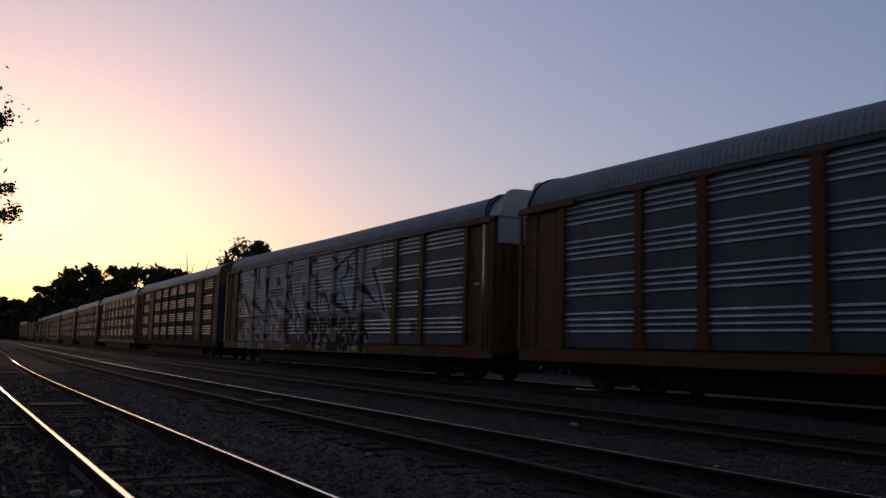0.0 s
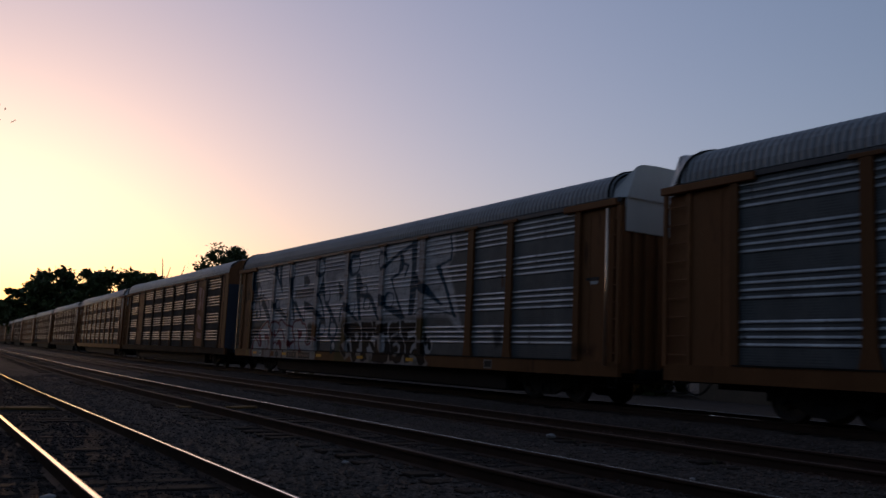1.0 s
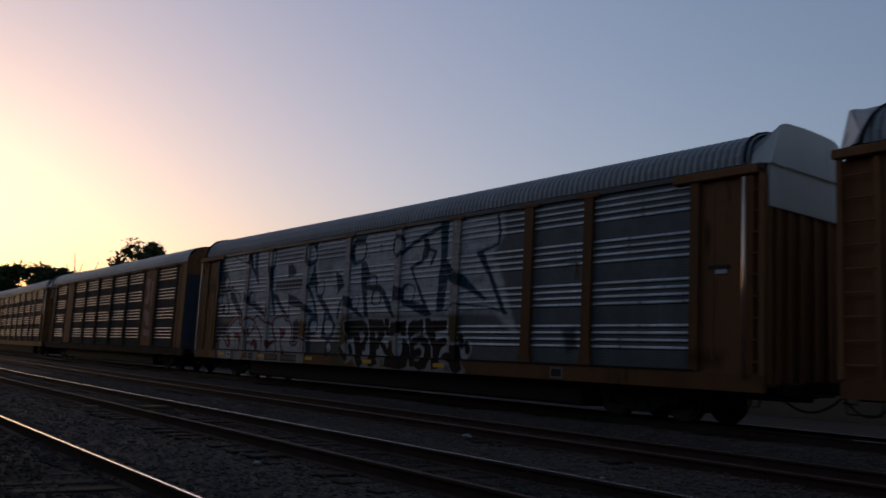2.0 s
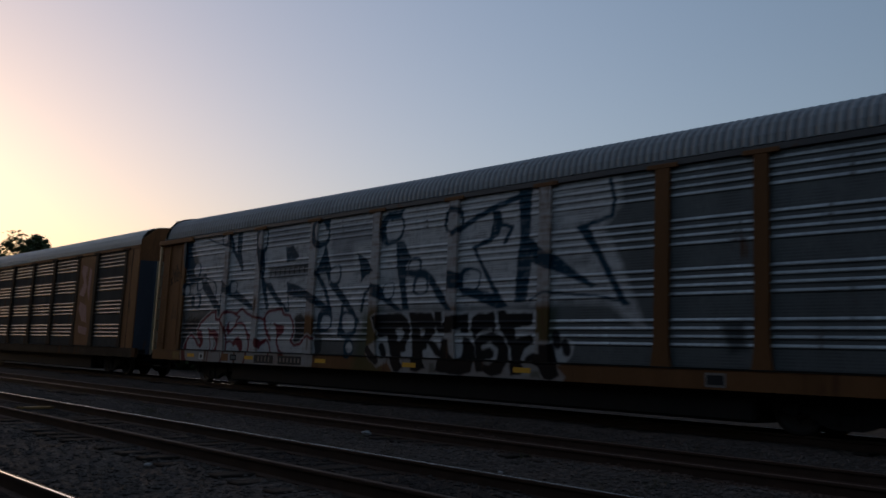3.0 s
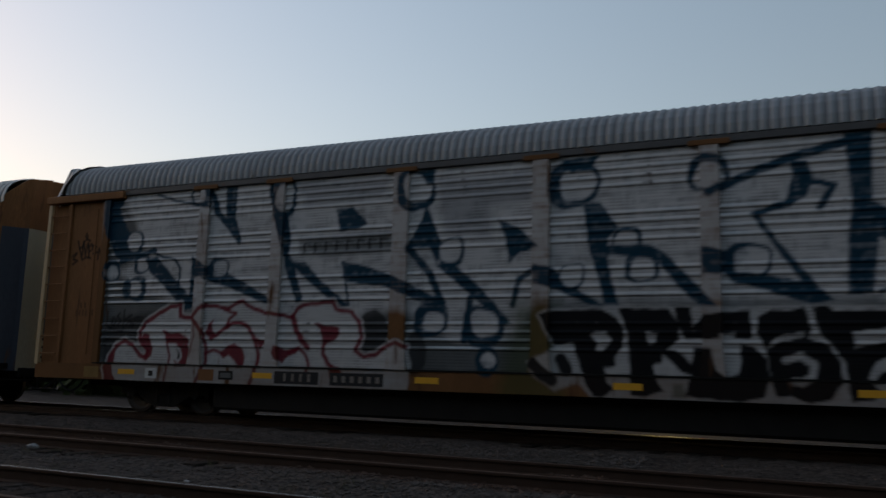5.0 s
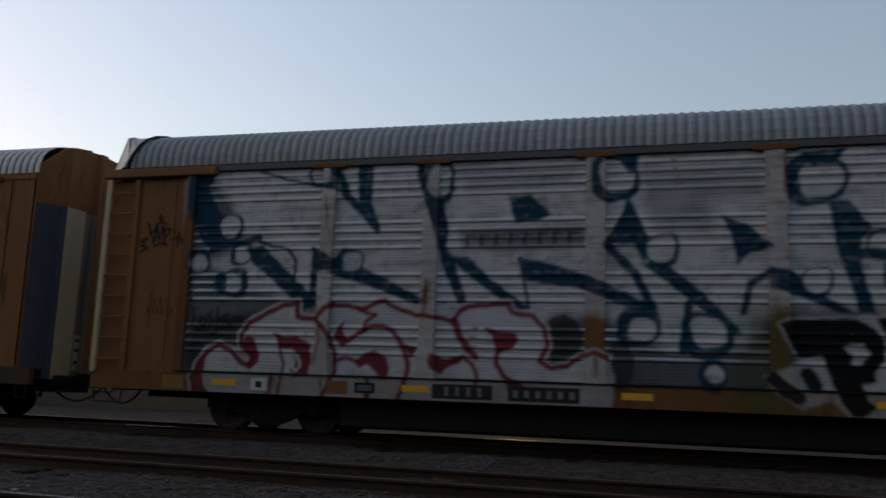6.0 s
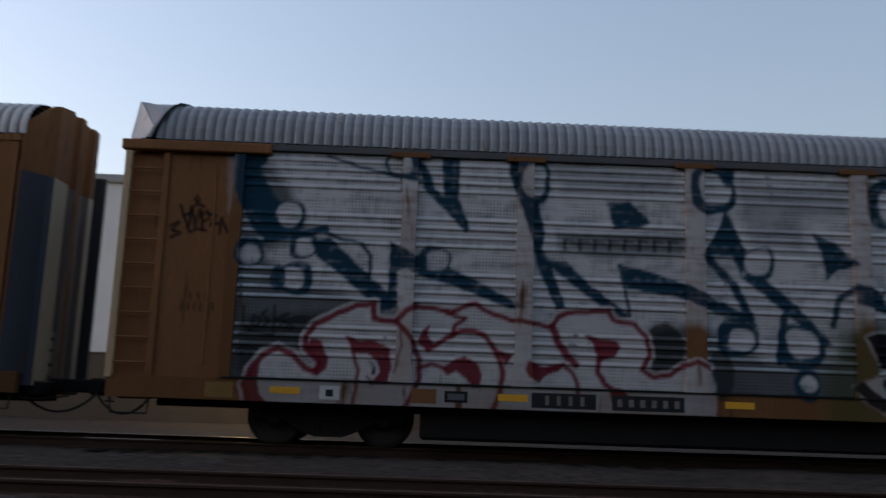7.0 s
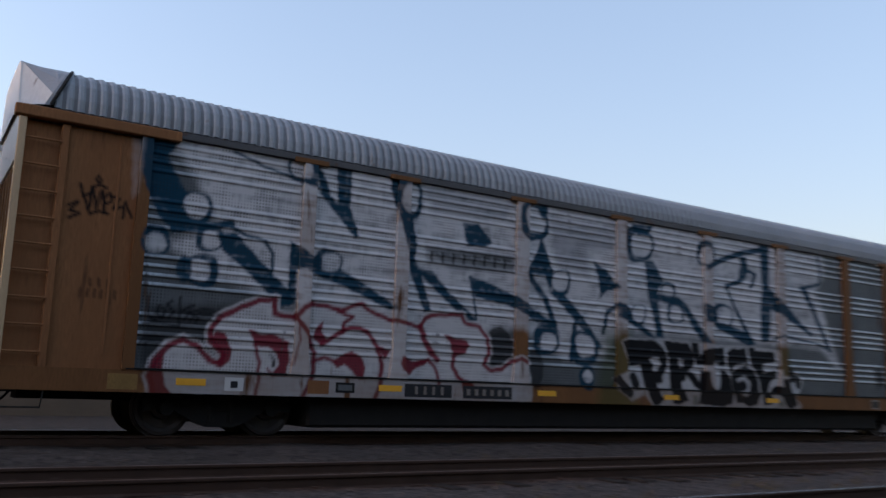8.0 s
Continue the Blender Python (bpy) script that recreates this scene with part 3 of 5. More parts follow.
def folding_end(car, ends):
    """A flat side bay and folded end doors: brown above, faded blue and cream stripes below."""
    part("end_bay", flat_sheet("end_bay", -13.02, -11.95, SILL_LOW, 4.95, OUT - 0.01, 0.05, ends, None), None, car)
    part("bay_seam", Geo().box(OUT - 0.018, OUT - 0.01, -12.42, -12.40, SILL_LOW, 4.9), STEEL_DARK, car)
    part("bay_slot", Geo().box(OUT - 0.016, OUT - 0.01, -12.06, -12.0, 3.5, 4.1), BLACKPAINT, car)
    plan = [(-1.53, -13.0), (-1.05, -13.28), (-0.98, -13.36), (-0.42, -13.36), (-0.36, -13.27), (-0.10, -13.27), (-0.04, -13.35), (0.14, -13.35), (0.20, -13.27), (0.52, -13.27), (0.58, -13.35), (0.80, -13.35), (0.9, -13.3), (1.53, -13.0)]
    coats = [BLUE, BLUE, CREAM, CREAM, GREYPAINT, GREYPAINT, BROWN, BROWN, GREYPAINT, GREYPAINT, CREAM, CREAM, BLUE]
    for (a, b), coat in zip(zip(plan, plan[1:]), coats):
        for name, mat, low, high_a, high_b in (("door_panel", coat, 0.82, 4.36, 4.36), ("door_top", ends, 4.36, arch_height(a[0]) - 0.01, arch_height(b[0]) - 0.01)):
            v = [(x, y + d, z) for d in (0, 0.04) for (x, y), z in ((a, low), (b, low), (b, high_b), (a, high_a))]
            part(name, Geo().add(v, [(0, 1, 2, 3), (7, 6, 5, 4), (0, 4, 5, 1), (1, 5, 6, 2), (2, 6, 7, 3), (3, 7, 4, 0)]), mat, car)
    notice = part("door_notice", Geo().box(-0.30, -0.10, -13.285, -13.275, 1.0, 1.75), CREAM, car, "small pale notice on the door")
    for z in (1.15, 1.4, 1.6):
        part("bar", Geo().box(-0.26, -0.14, -13.29, -13.285, z, z + 0.06), BLACKPAINT, notice)


WHEELSET = wheelset_geo().mesh("wheelset", WHEEL, False)
FRAME_OUT, FRAME_IN = sideframe_geo(-1.0).mesh("sideframe", STEEL_DARK), sideframe_geo(1.0).mesh("sideframe", STEEL_DARK)
BOLSTER = Geo().box(-1.1, 1.1, -0.2, 0.2, 0.40, 0.72, 0.03).mesh("bolster", STEEL_DARK)
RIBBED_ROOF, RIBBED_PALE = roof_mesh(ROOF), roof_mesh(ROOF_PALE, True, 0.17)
PLAIN_PANELS = {}
WHEELS = []


def car_carrier(label, post=YELLOW, ends=BROWN, hood=HOODWHITE, door=BROWN, roof=None, spray=None, rolling=False, folding=False, sooty=False):
    car = thing("rail_car", label, "rail car", "cars of the train")
    for y0, y1 in BAYS:
        key = round(y1 - y0, 3), round(y0, 3), sooty
        if spray:
            me = side_panel(y0, y1, spray)
        else:
            me = PLAIN_PANELS.get(key) or PLAIN_PANELS.setdefault(key, side_panel(y0, y1, None, sooty))
        part("side_panel", me, None, car)
    edges = sorted({e for b in BAYS for e in b})
    gaps = [(edges[i], edges[i + 1]) for i in range(1, len(edges) - 1, 2)] + [(11.77, 11.95), (-11.95, -11.75)]
    for y0, y1 in gaps:
        post_ob = part("post", flat_sheet("post", y0, y1, SILL_TOP, PANEL_TOP - 0.02, OUT - 0.045, 0.10, post, thin_spray if spray else None, 0.0 if abs(y0) > 11 else 0.06 if spray else 0.09), None, car)
        part("cap_plate", Geo().box(OUT - 0.055, OUT + 0.02, (y0 + y1) / 2 - 0.33, (y0 + y1) / 2 + 0.33, PANEL_TOP - 0.02, PANEL_TOP + 0.07, 0.008), post, post_ob)
    # sill, eave, roof
    part("side_sill", flat_sheet("side_sill", -END[-1], END[1], SILL_LOW, SILL_TOP, OUT - 0.03, 0.12, post if spray is None else YELLOW, sill_spray if spray else None), None, car)
    part("sill_ledge", Geo().box(OUT - 0.05, OUT + 0.1, -11.9, 11.9, SILL_TOP + 0.005, SILL_TOP + 0.03), STEEL_DARK, car)
    part("eave", Geo().box(OUT - 0.03, OUT + 0.05, -12.99 if folding else -END[-1] + 0.04, END[1] - 0.04, EAVE_LOW, EAVE, 0.01), ends if folding else FASCIA, car)
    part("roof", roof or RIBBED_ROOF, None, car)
    part("far_side", Geo().box(1.46, 1.52, -END[-1] + 0.05, END[1] - 0.05, SILL_LOW, EAVE), GALV, car)
    part("underframe", Geo().box(-1.35, 1.35, -HALF + 0.5, HALF - 0.5, 0.86, 1.0), STEEL_DARK, car)
    part("centre_sill", Geo().box(-0.35, 0.35, -HALF + 0.5, HALF - 0.5, 0.55, 0.9), STEEL_DARK, car)
    part("low_deck", Geo().box(-1.25, 1.25, -8.7, 8.7, 0.16, 0.85, 0.05), STEEL_DARK, car)
    for s in (-1, 1):
        end = END[s]

        def span(a, b):
            return min(s * a, s * b), max(s * a, s * b)

        # trucks
        truck = part("truck", BOLSTER, None, car)
        truck.location = (0, s * 10.2, 0)
        part("sideframe", FRAME_OUT, None, truck)
        part("sideframe", FRAME_IN, None, truck)
        for w in (-0.90, 0.90):
            ws = part("wheelset", WHEELSET, None, truck)
            ws.location = (0, w, 0.46)
            if rolling:
                WHEELS.append((ws, w))
        coupler = part("coupler", Geo().box(-0.12, 0.12, *span(end - 0.2, 14.1), 0.72, 0.95, 0.03).box(-0.2, 0.2, min(s * 14.0, s * 14.28), max(s * 14.0, s * 14.28), 0.68, 0.98, 0.05), STEEL_DARK, car)
        pts = [(-0.45, s * (end - 0.4 + (14.65 - end) * k / 8), 0.72 - 0.33 * math.sin(math.pi * k / 8) ** 0.8) for k in range(9)]
        part("brake_hose", Geo().pipe(pts, 0.022), RUBBER, car)
        part("draft_sill", Geo().box(-0.9, 0.9, *span(end - 0.4, end + 0.03), 0.66, 0.90, 0.02), STEEL_DARK, car)
        loop = [(OUT, s * 13.02, 0.72), (OUT, s * 13.05, 0.45), (OUT, s * (end - 0.1), 0.45), (OUT, s * (end - 0.06), 0.72)]
        part("stirrup", Geo().pipe(loop, 0.016), STEEL_DARK, car)
        bar = [(OUT + 0.1, s * (end + 0.02), 0.62), (-0.8, s * (end + 0.10), 0.60), (-0.3, s * (end + 0.35), 0.66)]
        part("cut_lever", Geo().pipe(bar, 0.014), STEEL_DARK, car)
        if folding and s < 0:
            folding_end(car, ends)
            continue
        hood_ob = part("roof_hood", end_hood(s), [UNSPRAYED.get(hood, ROOF), UNSPRAYED.get(hood, hood)], car, "smooth roof hood with pale sloping sides")
        arc = Geo().pipe([(x * 1.022, s * hood_lip(s, z), z * 1.005 + (0.075 * min(1.0, (z - 4.96) / 0.5) if s > 0 else 0.0)) for x, z in ROOF_ARC], 0.03, 5)
        part("roof_seam", arc, STEEL_DARK, hood_ob)
        ya, yb = sorted((s * 11.95, s * 13.02))
        bay = part("end_bay", flat_sheet("end_bay", ya, yb, SILL_TOP, 4.74, OUT + 0.05, 0.05, ends, spray), None, car)
        part("rib", Geo().box(OUT + 0.035, OUT + 0.06, s * 12.24 - 0.02, s * 12.24 + 0.02, 1.25, 4.6, 0.006), ends, bay)
        part("end_post", Geo().box(OUT - 0.01, OUT + 0.12, *span(13.02, 13.14), SILL_LOW + 0.1, 4.74, 0.015), ends, car)
        if s < 0:
            part("grab_pole", Geo().tube((OUT - 0.09, s * 13.0, SILL_LOW + 0.25), (OUT - 0.09, s * 13.0, 4.70), 0.042, sides=10), POLE, car, "glossy upright pole", True)
        part("corner_panel", Geo().box(OUT + 0.10, OUT + 0.16, *span(13.14, end - 0.02), SILL_LOW + 0.2, 4.74), ends, car)
        part("top_beam", Geo().box(OUT - 0.09, OUT + 0.1, *span(11.34, end + (0.10 if s > 0 else -0.1)), 4.76, 4.93, 0.015), ends, car)
        ladder = part("ladder", Geo().box(OUT - 0.06, OUT + 0.02, *span(end - 0.08, end + 0.03), 1.0, 4.74, 0.01), LIT_RAILPAINT if spray and s > 0 else ends, car, "weathered ladder rail")
        for i in range(9):
            part("rung", Geo().tube((OUT - 0.02, s * 13.12, 1.25 + 0.40 * i), (OUT - 0.02, s * (end - 0.06), 1.25 + 0.40 * i), 0.019, sides=6), ends, ladder)
        part("gable", Geo().box(-1.34, 1.34, *span(end - 0.06, end), 4.15, 5.07, 0.01), hood, car, "upper end panel")
        # end doors
        leaf = part("end_door", Geo().box(-1.36, 1.36, *span(end - 0.14, end - 0.08), SILL_LOW + 0.1, 4.95), door, car, "ribbed end door")
        for i, x in enumerate((-1.30, -1.0, -0.62, -0.2, 0.3, 0.8, 1.25)):
            part("door_rib", Geo().box(x - 0.07, x + 0.07, *span(end - 0.08, end - 0.01), SILL_LOW + 0.15, 4.14, 0.02), (door, CREAM, BLUE)[i % 3] if door is CREAM else door, leaf)
    for y in (10.87, 7.22, 3.55, -0.10, -3.70) if spray else ():
        part("reflector", Geo().box(OUT - 0.036, OUT - 0.031, y - 0.24, y + 0.24, SILL_LOW + 0.13, SILL_LOW + 0.24), REFLECT, car, "amber reflective strip")
    return car


# ---- spray paint on the graffiti car: shapes by metres along the car and metres over the rail ----
CHALK, NAVY, BLACK, CRIMSON = (0.49, 0.47, 0.462), (0.004, 0.035, 0.060), (0.005, 0.005, 0.006), (0.15, 0.008, 0.018)
SILVER, MOSS, PALE, SHADE = (0.16, 0.165, 0.18), (0.045, 0.060, 0.020), (0.46, 0.435, 0.42), (0.030, 0.040, 0.035)
SPRAYED = []


def edge_distance(u, z, pts, closed):
    p = np.array(pts, float)
    q = np.roll(p, -1, axis=0) if closed else p[1:]
    p = p if closed else p[:-1]
    best, inside = np.full(u.shape, 1e9), np.zeros(u.shape, bool)
    for (ax, az), (bx, bz) in zip(p, q):
        dx, dz = bx - ax, bz - az
        k = np.clip(((u - ax) * dx + (z - az) * dz) / (dx * dx + dz * dz + 1e-9), 0, 1)
        best = np.minimum(best, np.hypot(u - ax - k * dx, z - az - k * dz))
        if closed and abs(dz) > 1e-6:
            inside ^= ((az > z) != (bz > z)) & (u < ax + (z - az) * dx / dz)
    return np.where(inside, -best, best) if closed else best


def spray_fill(colour, cover, soft, pts):
    a = np.array(pts)
    SPRAYED.append((colour, cover, soft, a.min(0) - 0.2, a.max(0) + 0.2, lambda u, z: edge_distance(u, z, pts, True)))


def spray_line(colour, cover, width, pts):
    a = np.array(pts)
    SPRAYED.append((colour, cover, 0.02, a.min(0) - 0.3, a.max(0) + 0.3, lambda u, z: edge_distance(u, z, pts, False) - width / 2))


def spray_ring(colour, cover, width, cu, cz, ru, rz):
    """A hand-drawn loop, a little square and of uneven width, round a patch of fresh pale paint."""
    lean = math.sin(cu * 7.3 + cz * 3.1)
    spray_spot(CHALK, 0.85, cu, cz, ru, rz)

    def distance(u, z):
        du, dz = (u - cu) / ru + 0.12 * lean * (z - cz) / rz, (z - cz) / rz
        around = np.arctan2(dz, du)
        r = (np.abs(du) ** 2.7 + np.abs(dz) ** 2.7) ** (1 / 2.7) * (1 + 0.05 * np.sin(3 * around + 5 * lean))
        return np.abs(r - 1) * min(ru, rz) - width / 2 * (0.85 + 0.45 * np.sin(around + 4 * lean))

    SPRAYED.append((colour, cover, 0.02, (cu - ru - 0.25, cz - rz - 0.25), (cu + ru + 0.25, cz + rz + 0.25), distance))


def spray_spot(colour, cover, cu, cz, ru, rz):
    SPRAYED.append((colour, cover, 0.02, (cu - ru - 0.1, cz - rz - 0.1), (cu + ru + 0.1, cz + rz + 0.1),
                    lambda u, z: (np.hypot((u - cu) / ru, (z - cz) / rz) - 1) * min(ru, rz)))


def graffiti(u, z):
    rgba = np.zeros((len(u), 4))
    uu = u + 0.006 * np.sin(z * 23 + u * 5) + 0.003 * np.sin(z * 77)
    zz = z + 0.006 * np.sin(u * 21 + z * 3) + 0.003 * np.sin(u * 83)
    for colour, cover, soft, low, high, distance in SPRAYED:
        near = (uu > low[0]) & (uu < high[0]) & (zz > low[1]) & (zz < high[1])
        if not near.any():
            continue
        d = distance(uu[near], zz[near])
        a = cover * np.clip(0.5 - d / (2 * soft), 0, 1)
        if colour == NAVY:
            worn = np.array([noise.noise((p * 1.5, q * 19.0, 2.0)) + 0.6 * noise.noise((p * 9.0, q * 6.0, 5.0)) for p, q in zip(u[near], z[near])])
            a = np.clip(a * (1.0 + 0.45 * np.minimum(worn + 0.1, 0)), 0, 1)
        if colour in (CHALK, PALE):
            streaks = np.array([0.6 * noise.noise((p * 0.9, q * 11.0, 1.0)) + 0.4 * noise.noise((p * 5.0, q * 7.0, 4.0)) for p, q in zip(u[near], z[near])])
            fine = np.array([noise.noise((p * 2.2, q * 26.0, 8.0)) + 0.7 * noise.noise((p * 17.0, q * 4.0, 6.0)) for p, q in zip(u[near], z[near])])
            a = np.clip(a * (1.0 + (0.85 if colour == CHALK else 0.3) * streaks + (0.5 if colour == CHALK else 0.22) * np.minimum(fine, 0.2)), 0, 1)
        old = rgba[near]
        total = a + old[:, 3] * (1 - a)
        old[:, :3] = (np.array(colour) * a[:, None] + old[:, :3] * (old[:, 3] * (1 - a))[:, None]) / np.maximum(total, 1e-6)[:, None]
        old[:, 3] = total
        rgba[near] = old
    return rgba


# the large pale and navy piece
spray_fill(CHALK, 0.90, 0.10, [(11.55, 4.85), (11.0, 4.2), (10.6, 3.5), (11.4, 3.1), (10.9, 2.7), (9.9, 2.45), (8.8, 2.15), (5.2, 2.05), (4.2, 2.2), (3.0, 1.6), (1.9, 1.7), (1.5, 2.3), (-3.0, 2.25), (-3.9, 2.3), (-4.1, 4.85)])
spray_fill(CHALK, 0.75, 0.080, [(-3.78, 4.79), (-6.06, 4.8), (-6.12, 4.22), (-5.7, 3.79), (-6.0, 3.31), (-6.68, 1.8), (-6.44, 1.84), (-5.87, 2.24), (-4.79, 2.29), (-3.82, 2.25)])
spray_fill(SILVER, 0.55, 0.100, [(3.54, 4.62), (1.61, 4.6), (1.63, 4.11), (2.4, 3.99), (2.33, 3.41), (3.28, 3.57)])
spray_fill(SILVER, 0.50, 0.100, [(6.69, 4.79), (4.49, 4.78), (4.59, 4.34), (6.4, 4.27)])
spray_fill(SILVER, 0.60, 0.050, [(6.54, 3.63), (4.39, 3.67), (4.4, 3.29), (6.02, 3.22)])
spray_fill(NAVY, 0.99, 0.020, [(11.98, 4.77), (11.33, 4.88), (11.56, 4.5), (11.27, 4.02), (11.02, 3.46), (11.34, 3.31), (11.58, 3.49), (11.85, 4.0)])
spray_fill(NAVY, 0.97, 0.025, [(11.97, 4.77), (11.35, 4.89), (11.42, 4.67), (11.50, 4.53), (11.37, 4.27), (11.13, 3.92), (11.15, 3.59), (11.21, 3.44), (11.42, 3.50), (11.58, 3.81), (11.83, 3.96), (11.93, 4.22)])
spray_ring(NAVY, 0.99, 0.074, 10.99, 3.75, 0.23, 0.24)
spray_ring(NAVY, 0.99, 0.093, 10.71, 3.24, 0.20, 0.19)
spray_ring(NAVY, 0.99, 0.110, 10.85, 2.70, 0.24, 0.22)
spray_ring(NAVY, 0.99, 0.092, 11.60, 3.09, 0.20, 0.20)
spray_spot(NAVY, 0.99, 11.11, 2.70, 0.13, 0.22)
spray_line(NAVY, 0.99, 0.130, [(11.34, 3.33), (10.97, 3.39), (10.38, 3.54)])
spray_fill(NAVY, 0.99, 0.020, [(10.62, 3.33), (10.3, 3.41), (9.74, 2.9), (9.26, 2.49), (9.23, 2.26), (9.41, 2.21), (10.1, 2.79), (10.49, 3.06)])
spray_line(NAVY, 0.99, 0.057, [(10.4, 4.79), (9.82, 4.61), (9.25, 4.49), (8.82, 4.41)])
spray_line(NAVY, 0.99, 0.065, [(10.47, 3.53), (10.13, 3.38), (9.76, 3.32), (9.61, 3.09), (9.62, 2.67)])
spray_ring(NAVY, 0.99, 0.114, 9.15, 4.69, 0.25, 0.21)
spray_fill(NAVY, 0.99, 0.020, [(9.3, 3.38), (8.87, 3.16), (8.62, 3.22), (8.25, 2.95), (7.78, 2.74), (7.01, 2.34), (7.31, 2.33), (8.25, 2.67), (8.81, 2.82), (9.0, 2.92), (9.16, 2.87), (9.14, 2.27), (9.3, 2.22)])
spray_ring(NAVY, 0.99, 0.084, 8.53, 3.08, 0.22, 0.20)
spray_fill(NAVY, 0.99, 0.020, [(8.91, 4.85), (8.69, 4.61), (8.58, 4.28), (8.44, 4.18), (8.49, 4.84), (8.18, 4.85), (8.18, 4.15), (7.98, 3.63), (8.05, 3.56), (8.38, 3.9), (8.77, 4.27)])
spray_fill(NAVY, 0.99, 0.020, [(7.36, 4.88), (6.87, 4.82), (7.15, 4.56), (6.88, 4.25), (6.73, 3.63), (6.77, 3.34), (6.62, 3.06), (6.37, 2.37), (6.52, 2.32), (6.86, 3.05), (6.96, 3.52), (7.21, 4.23), (7.34, 4.57)])
spray_ring(NAVY, 0.99, 0.076, 6.92, 4.47, 0.23, 0.32)
spray_fill(NAVY, 0.99, 0.020, [(6.79, 3.17), (6.37, 3.15), (6.01, 2.8), (5.29, 2.27), (5.5, 2.2), (6.29, 2.77)])
spray_fill(NAVY, 0.99, 0.020, [(5.69, 4.17), (5.31, 4.2), (5.03, 3.95), (4.96, 3.84), (5.12, 3.76), (5.59, 3.72)])
spray_fill(NAVY, 0.99, 0.020, [(5.51, 3.14), (4.98, 3.03), (4.33, 2.82), (3.31, 2.34), (3.17, 2.16), (3.59, 2.24), (4.52, 2.62), (5.36, 2.71)])
spray_line(NAVY, 0.99, 0.056, [(5.49, 3.1), (5.38, 2.64), (5.31, 2.27)])
spray_ring(NAVY, 0.99, 0.144, 3.90, 4.45, 0.33, 0.33)
spray_fill(NAVY, 0.99, 0.020, [(3.9, 4.81), (3.53, 4.86), (3.54, 4.53), (3.68, 4.52)])
spray_fill(NAVY, 0.99, 0.020, [(3.69, 4.15), (3.36, 3.42), (3.44, 2.99), (3.59, 3.31), (4.1, 3.34), (3.82, 3.79)])
spray_line(NAVY, 0.99, 0.151, [(4.02, 3.3), (3.58, 2.84), (3.31, 2.29)])
spray_fill(NAVY, 0.99, 0.020, [(3.48, 2.99), (3.15, 3.05), (2.64, 2.64), (2.28, 2.28), (1.95, 1.92), (2.08, 1.87), (2.65, 2.34), (3.2, 2.79)])
spray_ring(NAVY, 0.99, 0.066, 3.16, 3.24, 0.24, 0.24)
spray_fill(NAVY, 0.99, 0.020, [(2.24, 3.78), (1.85, 3.62), (1.46, 3.25), (1.82, 3.16), (2.02, 2.98), (2.09, 3.42)])
spray_ring(NAVY, 0.99, 0.140, 3.51, 1.96, 0.28, 0.24)
spray_ring(NAVY, 0.99, 0.140, 2.48, 1.89, 0.32, 0.30)
spray_spot(NAVY, 0.99, 2.41, 1.25, 0.22, 0.28)
spray_spot(CHALK, 0.92, 2.38, 1.27, 0.14, 0.14)
spray_line(NAVY, 0.99, 0.131, [(2.75, 2.36), (2.81, 1.99), (2.86, 1.62)])
spray_fill(NAVY, 0.99, 0.020, [(1.55, 2.95), (1.2, 2.88), (0.94, 2.59), (0.27, 2.2), (0.14, 2.05), (0.43, 2.16), (1.11, 2.48), (1.56, 2.62)])
spray_line(NAVY, 0.99, 0.109, [(1.51, 2.87), (1.83, 2.69), (1.94, 2.23)])
spray_ring(NAVY, 0.99, 0.052, 0.87, 2.72, 0.21, 0.21)
spray_ring(NAVY, 0.99, 0.149, 0.81, 4.31, 0.39, 0.33)
spray_fill(NAVY, 0.99, 0.020, [(1.09, 4.77), (0.36, 4.81), (0.56, 4.55), (0.89, 4.52)])
spray_fill(NAVY, 0.99, 0.020, [(0.67, 3.97), (0.38, 3.98), (0.05, 3.51), (0.24, 3.36), (0.25, 3.02), (0.16, 2.58), (0.0, 2.05), (0.27, 2.05), (0.38, 2.58), (0.58, 3.21)])
spray_ring(NAVY, 0.99, 0.066, -0.08, 3.28, 0.23, 0.21)
spray_ring(NAVY, 0.99, 0.105, -0.33, 2.83, 0.24, 0.23)
spray_fill(NAVY, 0.99, 0.020, [(0.43, 3.23), (-0.42, 3.22), (-0.69, 3.08), (-0.33, 3.03), (0.25, 3.05)])
spray_fill(NAVY, 0.99, 0.020, [(-0.4, 3.16), (-0.67, 3.1), (-1.19, 2.55), (-1.6, 2.09), (-1.4, 2.03), (-0.95, 2.46)])
spray_ring(NAVY, 0.99, 0.116, -1.41, 4.32, 0.28, 0.26)
spray_fill(NAVY, 0.99, 0.020, [(-1.27, 3.15), (-1.71, 3.06), (-1.92, 3.13), (-2.01, 3.0), (-1.74, 2.69), (-1.29, 2.7)])
spray_ring(NAVY, 0.99, 0.105, -2.01, 2.87, 0.30, 0.28)
spray_fill(NAVY, 0.99, 0.020, [(-1.6, 2.74), (-2.19, 2.68), (-2.76, 2.56), (-3.22, 2.26), (-2.87, 2.19), (-1.72, 2.6)])
spray_line(NAVY, 0.99, 0.146, [(-1.41, 4.02), (-2.14, 4.32), (-2.71, 4.51), (-3.42, 4.67)])
spray_fill(NAVY, 0.99, 0.020, [(-2.64, 4.43), (-2.89, 4.43), (-2.96, 4.15), (-2.86, 3.87), (-2.64, 3.72), (-2.18, 3.6), (-2.4, 3.24), (-3.16, 2.26), (-3.01, 2.19), (-2.52, 2.88), (-2.02, 3.65), (-2.56, 3.83), (-2.67, 4.22)])
spray_line(NAVY, 0.99, 0.107, [(-2.85, 4.12), (-3.25, 4.01), (-3.04, 3.68)])
